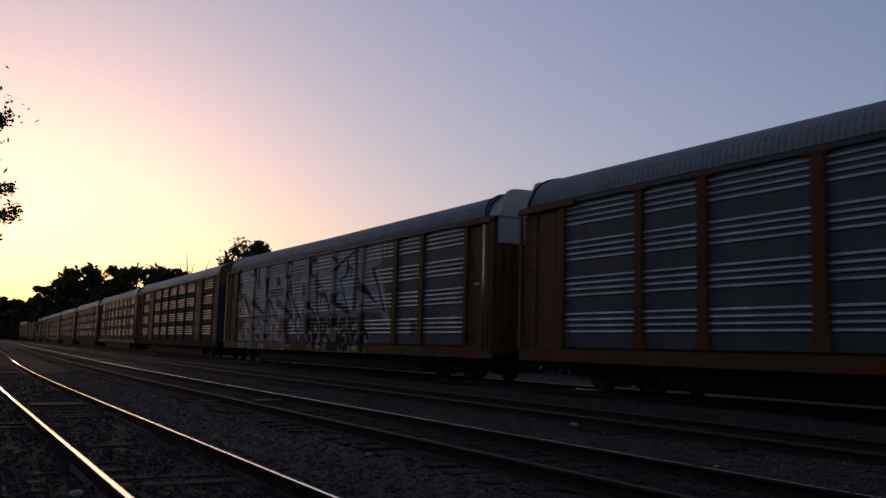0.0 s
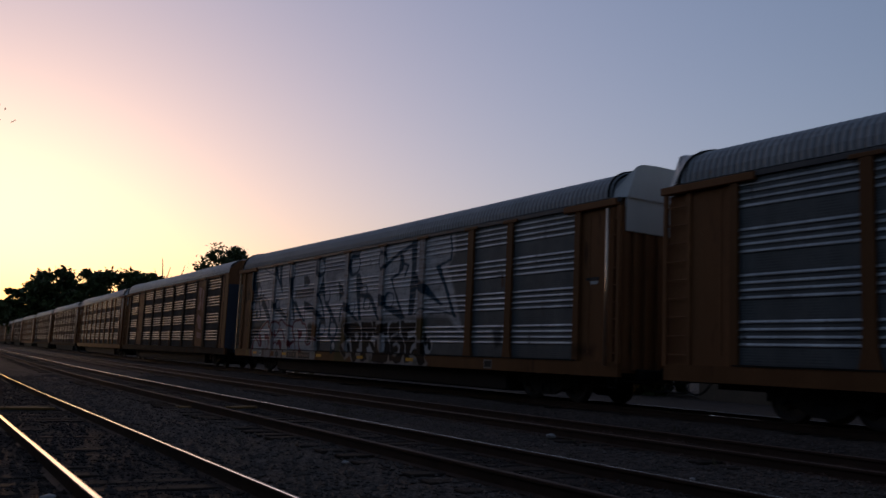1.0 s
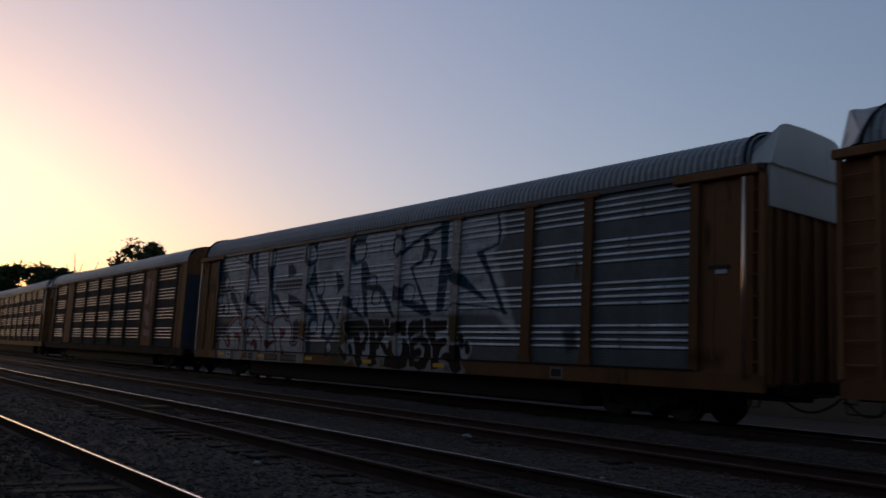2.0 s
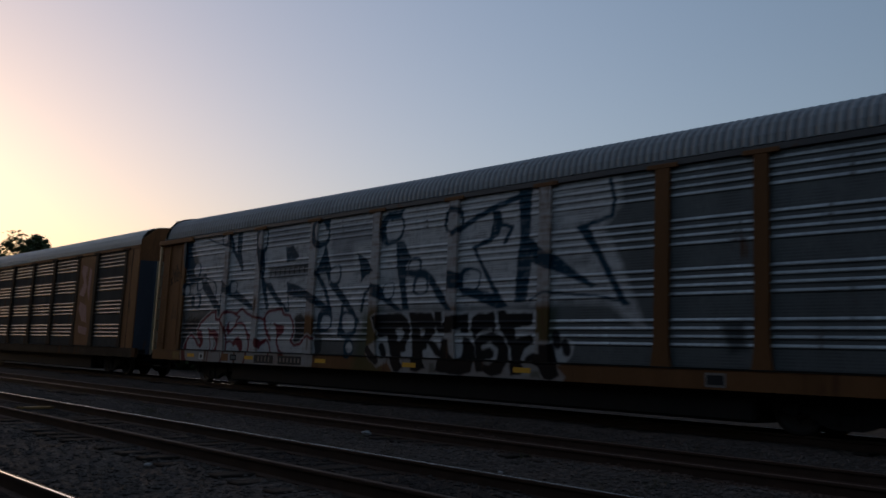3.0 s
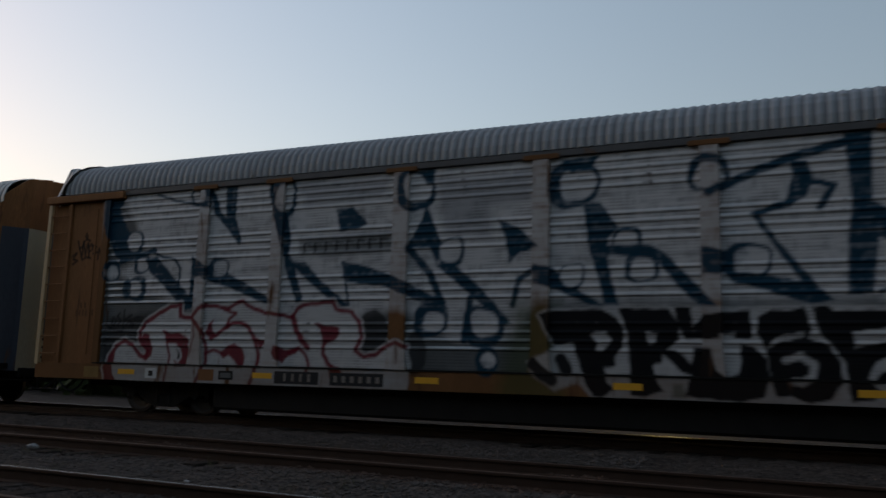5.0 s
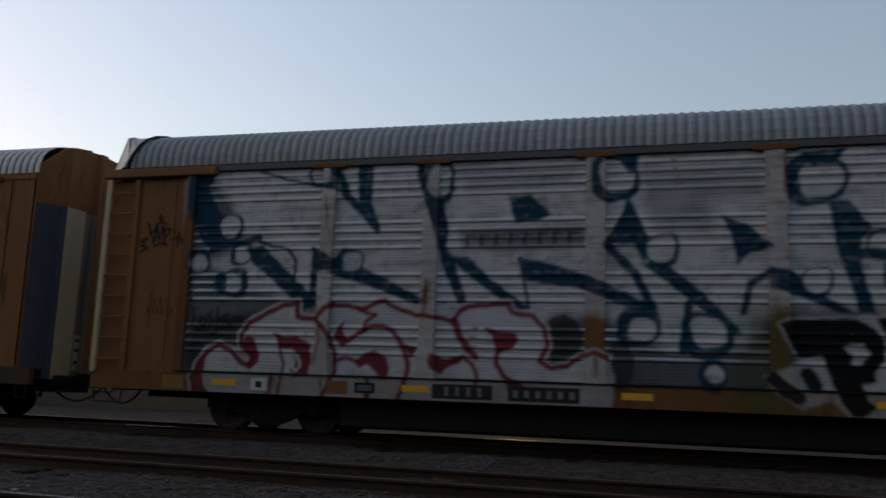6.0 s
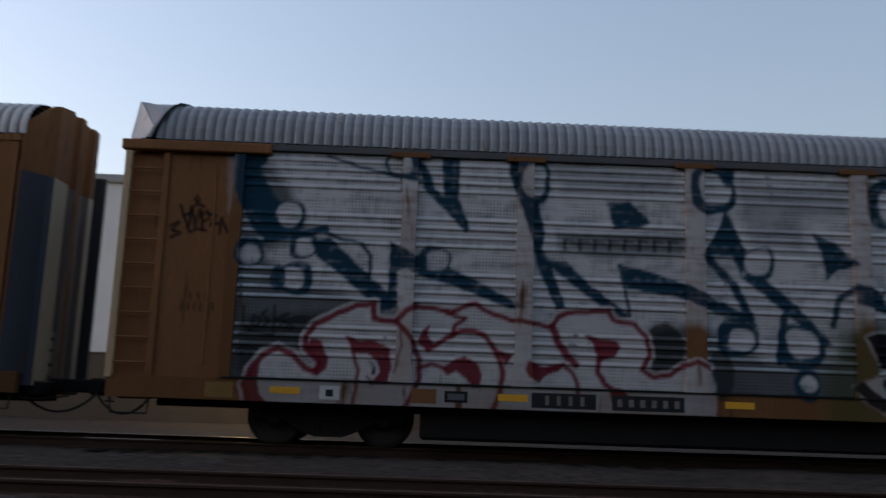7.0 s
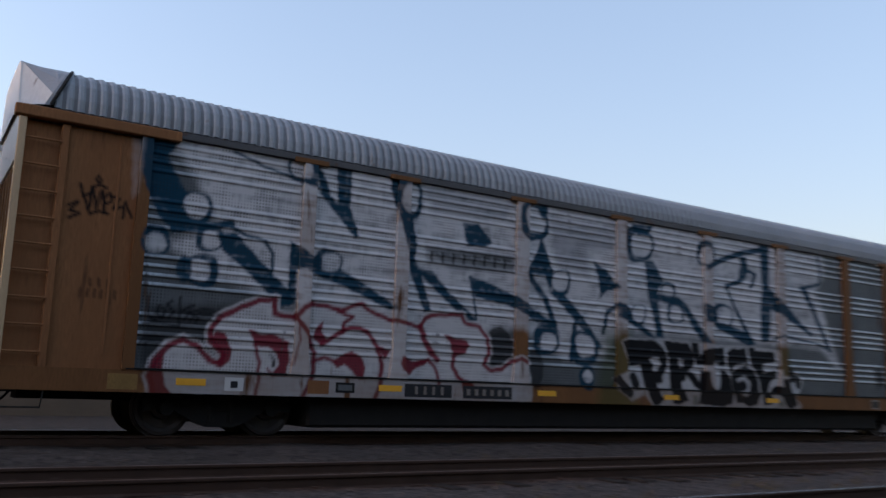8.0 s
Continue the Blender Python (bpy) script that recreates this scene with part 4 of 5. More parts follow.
spray_fill(NAVY, 0.99, 0.020, [(-3.41, 4.83), (-3.8, 4.84), (-3.77, 3.75), (-4.21, 3.41), (-4.55, 3.29), (-5.07, 2.91), (-5.56, 2.63), (-5.41, 2.59), (-4.69, 2.89), (-3.83, 3.18), (-3.73, 2.35), (-3.38, 2.33), (-3.42, 3.25), (-3.49, 3.75)])
spray_line(NAVY, 0.99, 0.095, [(-5.84, 4.76), (-5.95, 4.33), (-5.88, 4.01), (-5.07, 3.84)])
spray_fill(NAVY, 0.99, 0.020, [(-4.99, 3.88), (-5.31, 3.87), (-5.7, 3.24), (-6.32, 2.23), (-6.15, 2.22), (-5.52, 3.23)])
spray_line(NAVY, 0.99, 0.056, [(-3.82, 2.38), (-4.21, 2.54), (-4.88, 2.48), (-5.61, 2.42), (-6.3, 2.26)])
# the low black piece with a pale outline
spray_fill(MOSS, 0.60, 0.150, [(1.91, 2.30), (1.11, 2.25), (0.95, 0.62), (2.19, 0.58)])
spray_fill(MOSS, 0.55, 0.080, [(-4.02, 2.2), (-4.55, 2.2), (-4.55, 0.84), (-4.04, 0.82)])
spray_fill(PALE, 0.82, 0.030, [(1.47, 2.06), (1.28, 2.17), (0.05, 2.22), (-1.83, 2.17), (-3.08, 2.21), (-4.05, 2.16), (-4.08, 1.79), (-3.91, 1.70), (-4.14, 1.66), (-4.14, 1.50), (-4.43, 1.52), (-4.55, 1.68), (-4.77, 1.60), (-5.04, 1.49), (-4.98, 1.23), (-4.77, 1.04), (-4.62, 0.99), (-4.87, 0.79), (-4.77, 0.63), (-3.87, 0.63), (-1.87, 0.65), (-0.15, 0.65), (0.43, 0.62), (0.74, 0.92), (1.13, 0.77), (1.55, 1.03), (1.66, 1.27), (1.36, 1.39), (1.17, 1.49)])
spray_fill(MOSS, 0.60, 0.030, [(-3.91, 0.87), (-4.16, 0.88), (-4.23, 0.73), (-3.96, 0.74)])
spray_fill(MOSS, 0.60, 0.030, [(-0.83, 0.93), (-0.97, 0.96), (-1.03, 0.74), (-0.80, 0.73)])
spray_fill(BLACK, 0.99, 0.015, [(1.43, 2.06), (1.27, 2.13), (1.01, 2.14), (0.36, 2.16), (0.10, 2.01), (-0.03, 1.83), (-0.01, 1.53), (0.13, 1.37), (0.10, 1.21), (0.31, 1.18), (0.23, 0.94), (0.13, 0.84), (0.32, 0.69), (0.47, 0.70), (0.61, 0.93), (0.72, 1.19), (0.84, 1.59), (1.17, 1.54)])
spray_fill(PALE, 0.90, 0.015, [(0.54, 1.73), (0.43, 1.77), (0.27, 1.76), (0.18, 1.63), (0.32, 1.45), (0.44, 1.47), (0.42, 1.59)])
spray_fill(BLACK, 0.99, 0.015, [(0.07, 2.17), (-0.75, 2.15), (-0.93, 1.91), (-0.92, 1.65), (-0.74, 1.52), (-0.95, 1.43), (-1.14, 1.23), (-1.10, 1.09), (-0.94, 1.14), (-0.66, 1.42), (-0.63, 1.27), (-0.49, 1.25), (-0.56, 1.00), (-0.68, 0.84), (-0.39, 0.73), (-0.15, 0.74), (-0.12, 1.22), (-0.08, 1.74)])
spray_fill(PALE, 0.90, 0.015, [(-0.38, 1.78), (-0.56, 1.75), (-0.54, 1.60), (-0.44, 1.57)])
spray_fill(BLACK, 0.99, 0.015, [(-0.83, 2.19), (-1.10, 2.17), (-1.13, 1.86), (-1.31, 2.06), (-1.99, 2.12), (-2.03, 1.70), (-1.97, 1.67), (-1.34, 1.66), (-1.00, 1.67), (-0.91, 1.86)])
spray_fill(BLACK, 0.99, 0.015, [(-1.14, 1.53), (-1.40, 1.53), (-1.48, 1.18), (-1.68, 1.06), (-1.83, 1.17), (-1.85, 1.60), (-2.04, 1.55), (-2.22, 1.38), (-2.28, 1.07), (-2.18, 0.79), (-1.87, 0.70), (-1.32, 0.73), (-1.00, 0.76), (-1.08, 1.04)])
spray_fill(PALE, 0.90, 0.020, [(-1.55, 1.74), (-1.75, 1.76), (-1.85, 1.37), (-1.81, 1.12), (-1.69, 1.09), (-1.57, 1.36)])
spray_fill(BLACK, 0.99, 0.015, [(-2.08, 1.77), (-2.11, 2.00), (-2.31, 2.13), (-2.52, 2.10), (-2.78, 2.16), (-2.87, 1.82), (-2.81, 1.70), (-3.09, 1.59), (-3.24, 1.36), (-3.28, 1.05), (-3.12, 0.79), (-2.83, 0.71), (-2.56, 0.81), (-2.34, 0.80), (-2.28, 1.07), (-2.21, 1.52)])
spray_fill(PALE, 0.90, 0.015, [(-2.24, 1.53), (-2.32, 1.67), (-2.50, 1.75), (-2.74, 1.76), (-2.77, 1.70), (-2.48, 1.65)])
spray_line(PALE, 0.90, 0.110, [(-2.49, 1.36), (-2.71, 1.41), (-2.88, 1.30), (-2.86, 1.11), (-2.70, 1.02), (-2.60, 1.03)])
spray_fill(BLACK, 0.99, 0.015, [(-2.88, 2.16), (-3.08, 2.18), (-3.18, 2.10), (-3.91, 2.11), (-3.92, 1.85), (-3.43, 1.78), (-3.45, 1.55), (-3.91, 1.65), (-3.97, 1.47), (-3.72, 1.35), (-3.60, 1.13), (-3.74, 0.94), (-3.68, 0.80), (-3.37, 0.75), (-3.31, 1.31), (-3.15, 1.57), (-2.97, 1.76)])
spray_fill(BLACK, 0.99, 0.015, [(-3.66, 1.03), (-3.75, 1.18), (-3.96, 1.27), (-4.13, 1.23), (-4.14, 1.43), (-4.47, 1.46), (-4.56, 1.21), (-4.70, 0.80), (-4.47, 0.69), (-4.29, 0.72), (-4.14, 0.95), (-3.91, 1.07)])
spray_line(BLACK, 0.97, 0.220, [(-4.55, 1.62), (-4.59, 1.46)])
spray_line(BLACK, 0.97, 0.220, [(-4.79, 1.46), (-4.84, 1.31)])
spray_line(BLACK, 0.97, 0.220, [(1.53, 1.22), (1.37, 1.06), (1.20, 0.96)])
spray_line(BLACK, 0.97, 0.220, [(1.05, 1.31), (0.95, 1.13)])
# the low pale piece with a crimson outline
spray_fill(BLACK, 0.72, 0.080, [(11.72, 1.54), (11.6, 2.05), (10.8, 2.12), (10.06, 2.2), (10.38, 1.18), (11.64, 0.87)])
spray_spot(BLACK, 0.80, 4.75, 1.76, 0.34, 0.42)
spray_spot(BLACK, 0.70, 3.84, 1.36, 0.24, 0.40)
spray_fill(PALE, 0.95, 0.020, [(11.44, 0.63), (11.54, 0.96), (11.46, 1.20), (11.25, 1.46), (11.03, 1.55), (10.80, 1.46), (10.57, 1.24), (10.40, 1.18), (10.36, 1.34), (10.60, 1.57), (10.59, 1.77), (10.46, 1.95), (10.14, 2.13), (9.80, 2.29), (9.52, 2.33), (9.51, 2.08), (9.15, 2.04), (8.99, 2.23), (8.82, 2.31), (8.72, 0.68)])
spray_fill(PALE, 0.95, 0.020, [(8.75, 0.67), (8.82, 2.31), (8.49, 2.28), (8.24, 2.23), (8.07, 2.32), (7.85, 2.39), (7.69, 2.27), (7.27, 2.14), (6.91, 2.10), (6.60, 2.04), (6.50, 2.21), (6.36, 2.29), (5.67, 2.35), (5.58, 2.19), (5.23, 2.14), (5.04, 1.92), (4.99, 1.64), (5.12, 1.40), (4.91, 1.29), (4.66, 1.34), (4.44, 1.49), (4.24, 1.56), (4.02, 1.49), (3.91, 1.20), (3.93, 0.70)])
spray_line(PALE, 0.85, 0.200, [(11.44, 0.63), (11.54, 0.96), (11.46, 1.20), (11.25, 1.46), (11.03, 1.55), (10.80, 1.46), (10.57, 1.24), (10.40, 1.18), (10.36, 1.34), (10.60, 1.57), (10.59, 1.77), (10.46, 1.95), (10.14, 2.13), (9.80, 2.29), (9.52, 2.33), (9.51, 2.08), (9.15, 2.04), (8.99, 2.23), (8.82, 2.31)])
spray_line(PALE, 0.85, 0.170, [(8.82, 2.31), (8.49, 2.28), (8.24, 2.23), (8.07, 2.32), (7.85, 2.39), (7.69, 2.27), (7.27, 2.14), (6.91, 2.10), (6.60, 2.04), (6.50, 2.21), (6.36, 2.29), (5.67, 2.35), (5.58, 2.19), (5.23, 2.14), (5.04, 1.92), (4.99, 1.64), (5.12, 1.40), (4.91, 1.29), (4.66, 1.34), (4.44, 1.49), (4.24, 1.56), (4.02, 1.49)])
spray_line(CRIMSON, 0.95, 0.100, [(11.44, 0.63), (11.54, 0.96), (11.46, 1.20), (11.25, 1.46), (11.03, 1.55), (10.80, 1.46), (10.57, 1.24), (10.40, 1.18), (10.36, 1.34), (10.60, 1.57), (10.59, 1.77), (10.46, 1.95), (10.14, 2.13), (9.80, 2.29), (9.52, 2.33), (9.51, 2.08), (9.15, 2.04), (8.99, 2.23), (8.82, 2.31)])
spray_line(CRIMSON, 0.95, 0.085, [(8.82, 2.31), (8.49, 2.28), (8.24, 2.23), (8.07, 2.32), (7.85, 2.39), (7.69, 2.27), (7.27, 2.14), (6.91, 2.10), (6.60, 2.04), (6.50, 2.21), (6.36, 2.29), (5.67, 2.35), (5.58, 2.19), (5.23, 2.14), (5.04, 1.92), (4.99, 1.64), (5.12, 1.40), (4.91, 1.29), (4.66, 1.34), (4.44, 1.49), (4.24, 1.56), (4.02, 1.49)])
spray_fill(CRIMSON, 0.95, 0.015, [(10.60, 1.59), (10.49, 1.73), (10.35, 1.70), (10.22, 1.43), (10.23, 1.24), (10.35, 1.16), (10.52, 1.23), (10.38, 1.29), (10.41, 1.40)])
spray_fill(CRIMSON, 0.95, 0.015, [(11.46, 0.63), (11.55, 0.96), (11.45, 1.20), (11.30, 1.34), (11.33, 1.10), (11.29, 0.84), (11.13, 0.64)])
spray_fill(CRIMSON, 0.95, 0.015, [(9.98, 1.80), (9.76, 1.73), (9.46, 1.73), (9.23, 1.61), (9.19, 1.29), (9.26, 1.03), (9.53, 1.02), (9.60, 1.17), (9.47, 1.12), (9.38, 1.23), (9.44, 1.42), (9.60, 1.50), (9.82, 1.50), (9.87, 1.63)])
spray_fill(BLACK, 0.90, 0.015, [(9.56, 1.42), (9.44, 1.31), (9.43, 1.18), (9.50, 1.18)])
spray_line(PALE, 0.90, 0.035, [(9.80, 1.50), (9.59, 1.47), (9.45, 1.37), (9.41, 1.20), (9.49, 1.11), (9.56, 1.19), (9.51, 1.31), (9.62, 1.44)])
spray_line(CRIMSON, 0.95, 0.060, [(9.83, 1.54), (9.73, 1.26), (9.75, 0.93), (9.79, 0.68)])
spray_line(CRIMSON, 0.95, 0.090, [(9.13, 2.05), (8.89, 1.79), (8.75, 1.45), (8.74, 1.11), (8.93, 0.70)])
spray_line(CRIMSON, 0.90, 0.040, [(9.07, 1.92), (9.04, 1.68), (9.14, 1.24)])
spray_fill(CRIMSON, 0.95, 0.015, [(8.80, 1.72), (8.71, 1.92), (8.60, 2.02), (8.61, 1.82), (8.51, 1.70), (8.63, 1.59)])
spray_line(CRIMSON, 0.95, 0.090, [(8.61, 1.61), (8.29, 1.82), (8.13, 1.92), (7.88, 1.95), (7.66, 1.84), (7.51, 1.62), (7.38, 1.31), (7.43, 0.96), (7.55, 0.63)])
spray_fill(CRIMSON, 0.95, 0.015, [(7.51, 1.65), (7.22, 1.58), (7.34, 1.40)])
spray_fill(CRIMSON, 0.95, 0.015, [(8.38, 1.32), (8.22, 1.44), (8.00, 1.53), (7.82, 1.43), (7.71, 1.25), (7.77, 1.04), (7.87, 1.01), (7.99, 1.18), (8.15, 1.27), (8.30, 1.21)])
spray_line(CRIMSON, 0.95, 0.070, [(8.75, 1.30), (8.54, 1.39), (8.33, 1.31)])
spray_line(CRIMSON, 0.95, 0.070, [(8.31, 2.21), (8.02, 2.13), (8.18, 2.03), (8.22, 1.87)])
spray_fill(CRIMSON, 0.95, 0.015, [(6.98, 1.49), (6.70, 1.40), (6.36, 1.48), (6.48, 1.34), (6.69, 1.25), (6.79, 1.14), (6.97, 1.22), (7.03, 1.33)])
spray_line(CRIMSON, 0.95, 0.070, [(6.66, 1.35), (6.42, 1.44), (6.24, 1.31), (6.16, 1.10), (6.20, 0.78)])
spray_line(CRIMSON, 0.95, 0.130, [(6.59, 2.06), (6.50, 1.81), (6.33, 1.57), (6.21, 1.46)])
spray_fill(CRIMSON, 0.95, 0.015, [(6.09, 1.95), (5.83, 1.89), (5.53, 1.86), (5.46, 1.76), (5.57, 1.60), (5.80, 1.52), (5.88, 1.65), (5.94, 1.81)])
spray_line(CRIMSON, 0.95, 0.090, [(5.83, 1.56), (5.84, 1.33), (5.71, 1.14), (5.36, 0.91)])
spray_fill(CRIMSON, 0.95, 0.015, [(5.72, 1.18), (5.40, 1.04), (5.26, 0.89), (5.62, 0.88)])
# small tags
spray_line(BLACK, 1.00, 0.045, [(12.94, 3.50), (12.81, 3.57), (12.91, 3.42), (12.77, 3.40), (12.92, 3.30)])
spray_line(BLACK, 1.00, 0.045, [(12.80, 3.85), (12.64, 3.45), (12.62, 3.83)])
spray_line(BLACK, 1.00, 0.045, [(12.73, 3.68), (12.60, 3.75)])
spray_line(BLACK, 1.00, 0.045, [(12.61, 3.83), (12.53, 3.50), (12.49, 3.76)])
spray_line(BLACK, 1.00, 0.045, [(12.57, 3.95), (12.54, 4.01), (12.50, 3.96), (12.53, 3.90), (12.57, 3.95)])
spray_line(BLACK, 1.00, 0.045, [(12.59, 3.84), (12.51, 3.88), (12.41, 3.85)])
spray_line(BLACK, 1.00, 0.045, [(12.46, 3.80), (12.41, 3.48)])
spray_line(BLACK, 1.00, 0.045, [(12.45, 3.68), (12.35, 3.78), (12.32, 3.64), (12.42, 3.59)])
spray_line(BLACK, 1.00, 0.045, [(12.31, 3.72), (12.21, 3.70), (12.28, 3.52), (12.16, 3.58)])
spray_line(BLACK, 1.00, 0.045, [(12.13, 3.41), (12.11, 3.67), (12.00, 3.42)])
spray_line(BLACK, 1.00, 0.045, [(12.62, 3.40), (12.49, 3.47), (12.36, 3.44)])
for i in range(3):
    spray_line(BLACK, 0.65, 0.045, [(12.52 - 0.13 * i, 2.40), (12.52 - 0.13 * i, 2.30)])
for i in range(6):
    spray_line(BLACK, 0.65, 0.045, [(12.64 - 0.10 * i, 2.23), (12.64 - 0.10 * i, 2.13)])
spray_line(BLACK, 0.90, 0.040, [(11.64, 2.20), (11.62, 1.89), (11.49, 1.84)])
spray_line(BLACK, 0.90, 0.040, [(11.45, 2.08), (11.49, 1.94), (11.39, 1.88), (11.36, 2.01), (11.45, 2.08)])
spray_line(BLACK, 0.90, 0.040, [(11.25, 2.16), (11.33, 2.09), (11.22, 1.99), (11.29, 1.89)])
spray_line(BLACK, 0.90, 0.040, [(11.13, 2.24), (11.12, 1.79)])
spray_line(BLACK, 0.90, 0.040, [(10.90, 2.12), (11.10, 2.01), (10.98, 2.00), (10.83, 1.92)])
spray_line(BLACK, 0.90, 0.040, [(11.67, 1.75), (11.50, 1.82), (11.28, 1.78), (11.13, 1.76)])
spray_line(BLACK, 0.70, 0.045, [(10.86, 1.85), (10.82, 1.91), (10.74, 1.94), (10.65, 1.93), (10.59, 1.89)])
spray_line(BLACK, 0.70, 0.045, [(10.95, 1.86), (10.88, 1.95), (10.76, 2.01), (10.62, 2.00), (10.51, 1.93)])
spray_line(BLACK, 0.70, 0.045, [(11.04, 1.87), (10.95, 2.00), (10.78, 2.07), (10.58, 2.06), (10.43, 1.97)])
spray_line(BLACK, 0.70, 0.045, [(11.63, 1.44), (11.60, 1.48), (11.55, 1.51), (11.49, 1.50), (11.44, 1.47)])
spray_line(BLACK, 0.70, 0.045, [(11.71, 1.45), (11.66, 1.53), (11.56, 1.57), (11.45, 1.56), (11.37, 1.51)])
spray_fill(PALE, 0.35, 0.040, [(12.09, 4.75), (11.91, 4.78), (11.94, 3.84), (12.01, 3.74)])
spray_fill(SHADE, 0.45, 0.050, [(6.55, 3.60), (4.38, 3.64), (4.40, 3.30), (6.50, 3.24)])
for i in range(8):
    spray_line(BLACK, 0.75, 0.060, [(6.40 - 0.25 * i, 3.50 + 0.006 * i), (6.40 - 0.25 * i, 3.34 + 0.006 * i)])
    spray_line(BLACK, 0.75, 0.045, [(6.40 - 0.25 * i, 3.50 + 0.006 * i), (6.26 - 0.25 * i, 3.48 + 0.006 * i)])
spray_fill(BLACK, 0.70, 0.060, [(-8.24, 1.84), (-8.65, 1.89), (-8.72, 1.4), (-8.39, 1.34)])
spray_fill(BLACK, 0.50, 0.100, [(-11.71, 1.45), (-12.52, 1.41), (-12.43, 1.14), (-11.66, 1.16)])


def sill_spray(u, z):
    rgba = graffiti(u, z)
    dark = rgba[:, :3].max(axis=1) < 0.07
    rgba[:, 3] *= np.where(dark, 0.96, 0.84 + 0.10 * np.sin(u * 3.1))
    rgba[:, :3] *= np.where(dark, 1.0, 0.66)[:, None]  # road dirt on the sill
    return rgba


def thin_spray(u, z):
    """On the posts the paint has worn thin."""
    rgba = graffiti(u, z)
    dark = rgba[:, :3].max(axis=1) < 0.07
    rgba[:, 3] *= np.where(dark, 0.95, 0.78 + 0.18 * np.sin(u * 2.3) * np.sin(z * 3.1))
    return rgba


CARS = []
for k in range(-2, 10):
    if k == 0:
        car = car_carrier("covered car carrier with graffiti over grey ribbed panels", YELLOW, BROWN, HOODWHITE, BROWN, RIBBED_ROOF, graffiti, True)
    elif k == 1:
        car = car_carrier("covered car carrier with sooty panels and brown-yellow ends", DARKPOST, BROWN, BROWN, CREAM, RIBBED_PALE, None, True, True, True)
    elif k == -1:
        car = car_carrier("covered car carrier with yellow-brown posts and grey panels", YELLOW, BROWN, HOODWHITE, BROWN, RIBBED_ROOF, None, True)
    elif k % 3 == 2:
        car = car_carrier("weathered covered car carrier with yellow-brown posts", YELLOW, BROWN, ROOF_PALE, BROWN, RIBBED_PALE, sooty=True)
    else:
        car = car_carrier("weathered covered car carrier with sooty ribbed panels", DARKPOST, BROWN, ROOF_PALE, BROWN, RIBBED_PALE, sooty=True)
    if k == 1:
        for y0, y1 in (BAYS[7], BAYS[1]):
            part("patch_plate", Geo().box(OUT - 0.02, OUT + 0.02, y0 - 0.05, y1 + 0.05, PANEL_LOW, PANEL_TOP - 0.03, 0.01), BROWN, car, "brown rusty plate over a bay")
        sprayed = Geo()
        for outline in ([(-8.1, 4.35), (-7.55, 4.45), (-7.45, 4.2), (-7.8, 3.7), (-7.4, 3.2), (-7.9, 3.1), (-8.15, 3.5), (-7.95, 3.9)], [(-8.55, 4.2), (-8.3, 4.3), (-8.25, 3.3), (-8.5, 2.9)], [(-8.3, 2.7), (-7.6, 2.9), (-7.5, 2.6), (-7.9, 2.1), (-8.45, 2.0)], [(-8.6, 1.8), (-7.6, 1.9), (-7.7, 1.6), (-8.5, 1.5)]):
            sprayed.slab(outline, OUT - 0.026, OUT - 0.021)
        part("spray_marks", sprayed, PINK, car, "faded pink sprayed strokes")
    CARS.append((car, FIRST + PITCH * k))


# plates and stencils on the sill of the graffiti car; its number is shown as bars
GRAFFITI_CAR = CARS[2][0]


def sill_plate(name, y0, y1, z0, z1, mat, label, lift=0.034):
    return part(name, Geo().box(OUT - lift, OUT - 0.030, y0, y1, z0, z1), mat, GRAFFITI_CAR, label)


number_plate = sill_plate("black_plate", 5.88, 6.92, 0.74, 0.98, BLACKPAINT, "black stencil panel")
number_bars = sill_plate("black_plate", 4.45, 5.62, 0.74, 0.98, BLACKPAINT, "black stencil panel")
for i in range(4):
    part("bar", Geo().box(OUT - 0.038, OUT - 0.034, 6.07 + 0.19 * i, 6.13 + 0.19 * i, 0.79, 0.94), GREYPAINT, number_plate)
for i in range(6):
    part("bar", Geo().box(OUT - 0.038, OUT - 0.034, 4.53 + 0.185 * i, 4.61 + 0.185 * i, 0.80, 0.92), GREYPAINT, number_bars)
notice = sill_plate("notice", 10.0, 10.32, 0.76, 0.98, WHITE, "white square notice")
part("bar", Geo().box(OUT - 0.038, OUT - 0.034, 10.1, 10.22, 0.81, 0.92), BLACKPAINT, notice)
sill_plate("notice", 8.45, 8.85, 0.75, 0.98, BROWN, "rusty brown square patch")
frame_plate = sill_plate("notice", 7.95, 8.32, 0.78, 0.96, STEEL_DARK, "grey framed notice")
part("bar", Geo().box(OUT - 0.038, OUT - 0.034, 8.0, 8.27, 0.82, 0.92), UNSPRAYED[GALV], frame_plate)
vent = sill_plate("notice", -8.35, -7.95, 0.74, 0.99, GREYPAINT, "pale framed opening")
part("bar", Geo().box(OUT - 0.038, OUT - 0.034, -8.31, -7.99, 0.78, 0.95), BLACKPAINT, vent)
part("bay_plate", Geo().box(OUT + 0.03, OUT + 0.048, -12.56, -12.30, 2.91, 2.99, 0.004), WHITE, GRAFFITI_CAR, "small white plate on the end bay")
part("bay_slot", Geo().box(OUT + 0.03, OUT + 0.047, -12.60, -12.14, 3.01, 3.08), BLACKPAINT, GRAFFITI_CAR)
sill_plate("yellow_plate", 11.7, 12.15, 0.74, 0.98, PLATE_YELLOW, "dull yellow stencil patch")


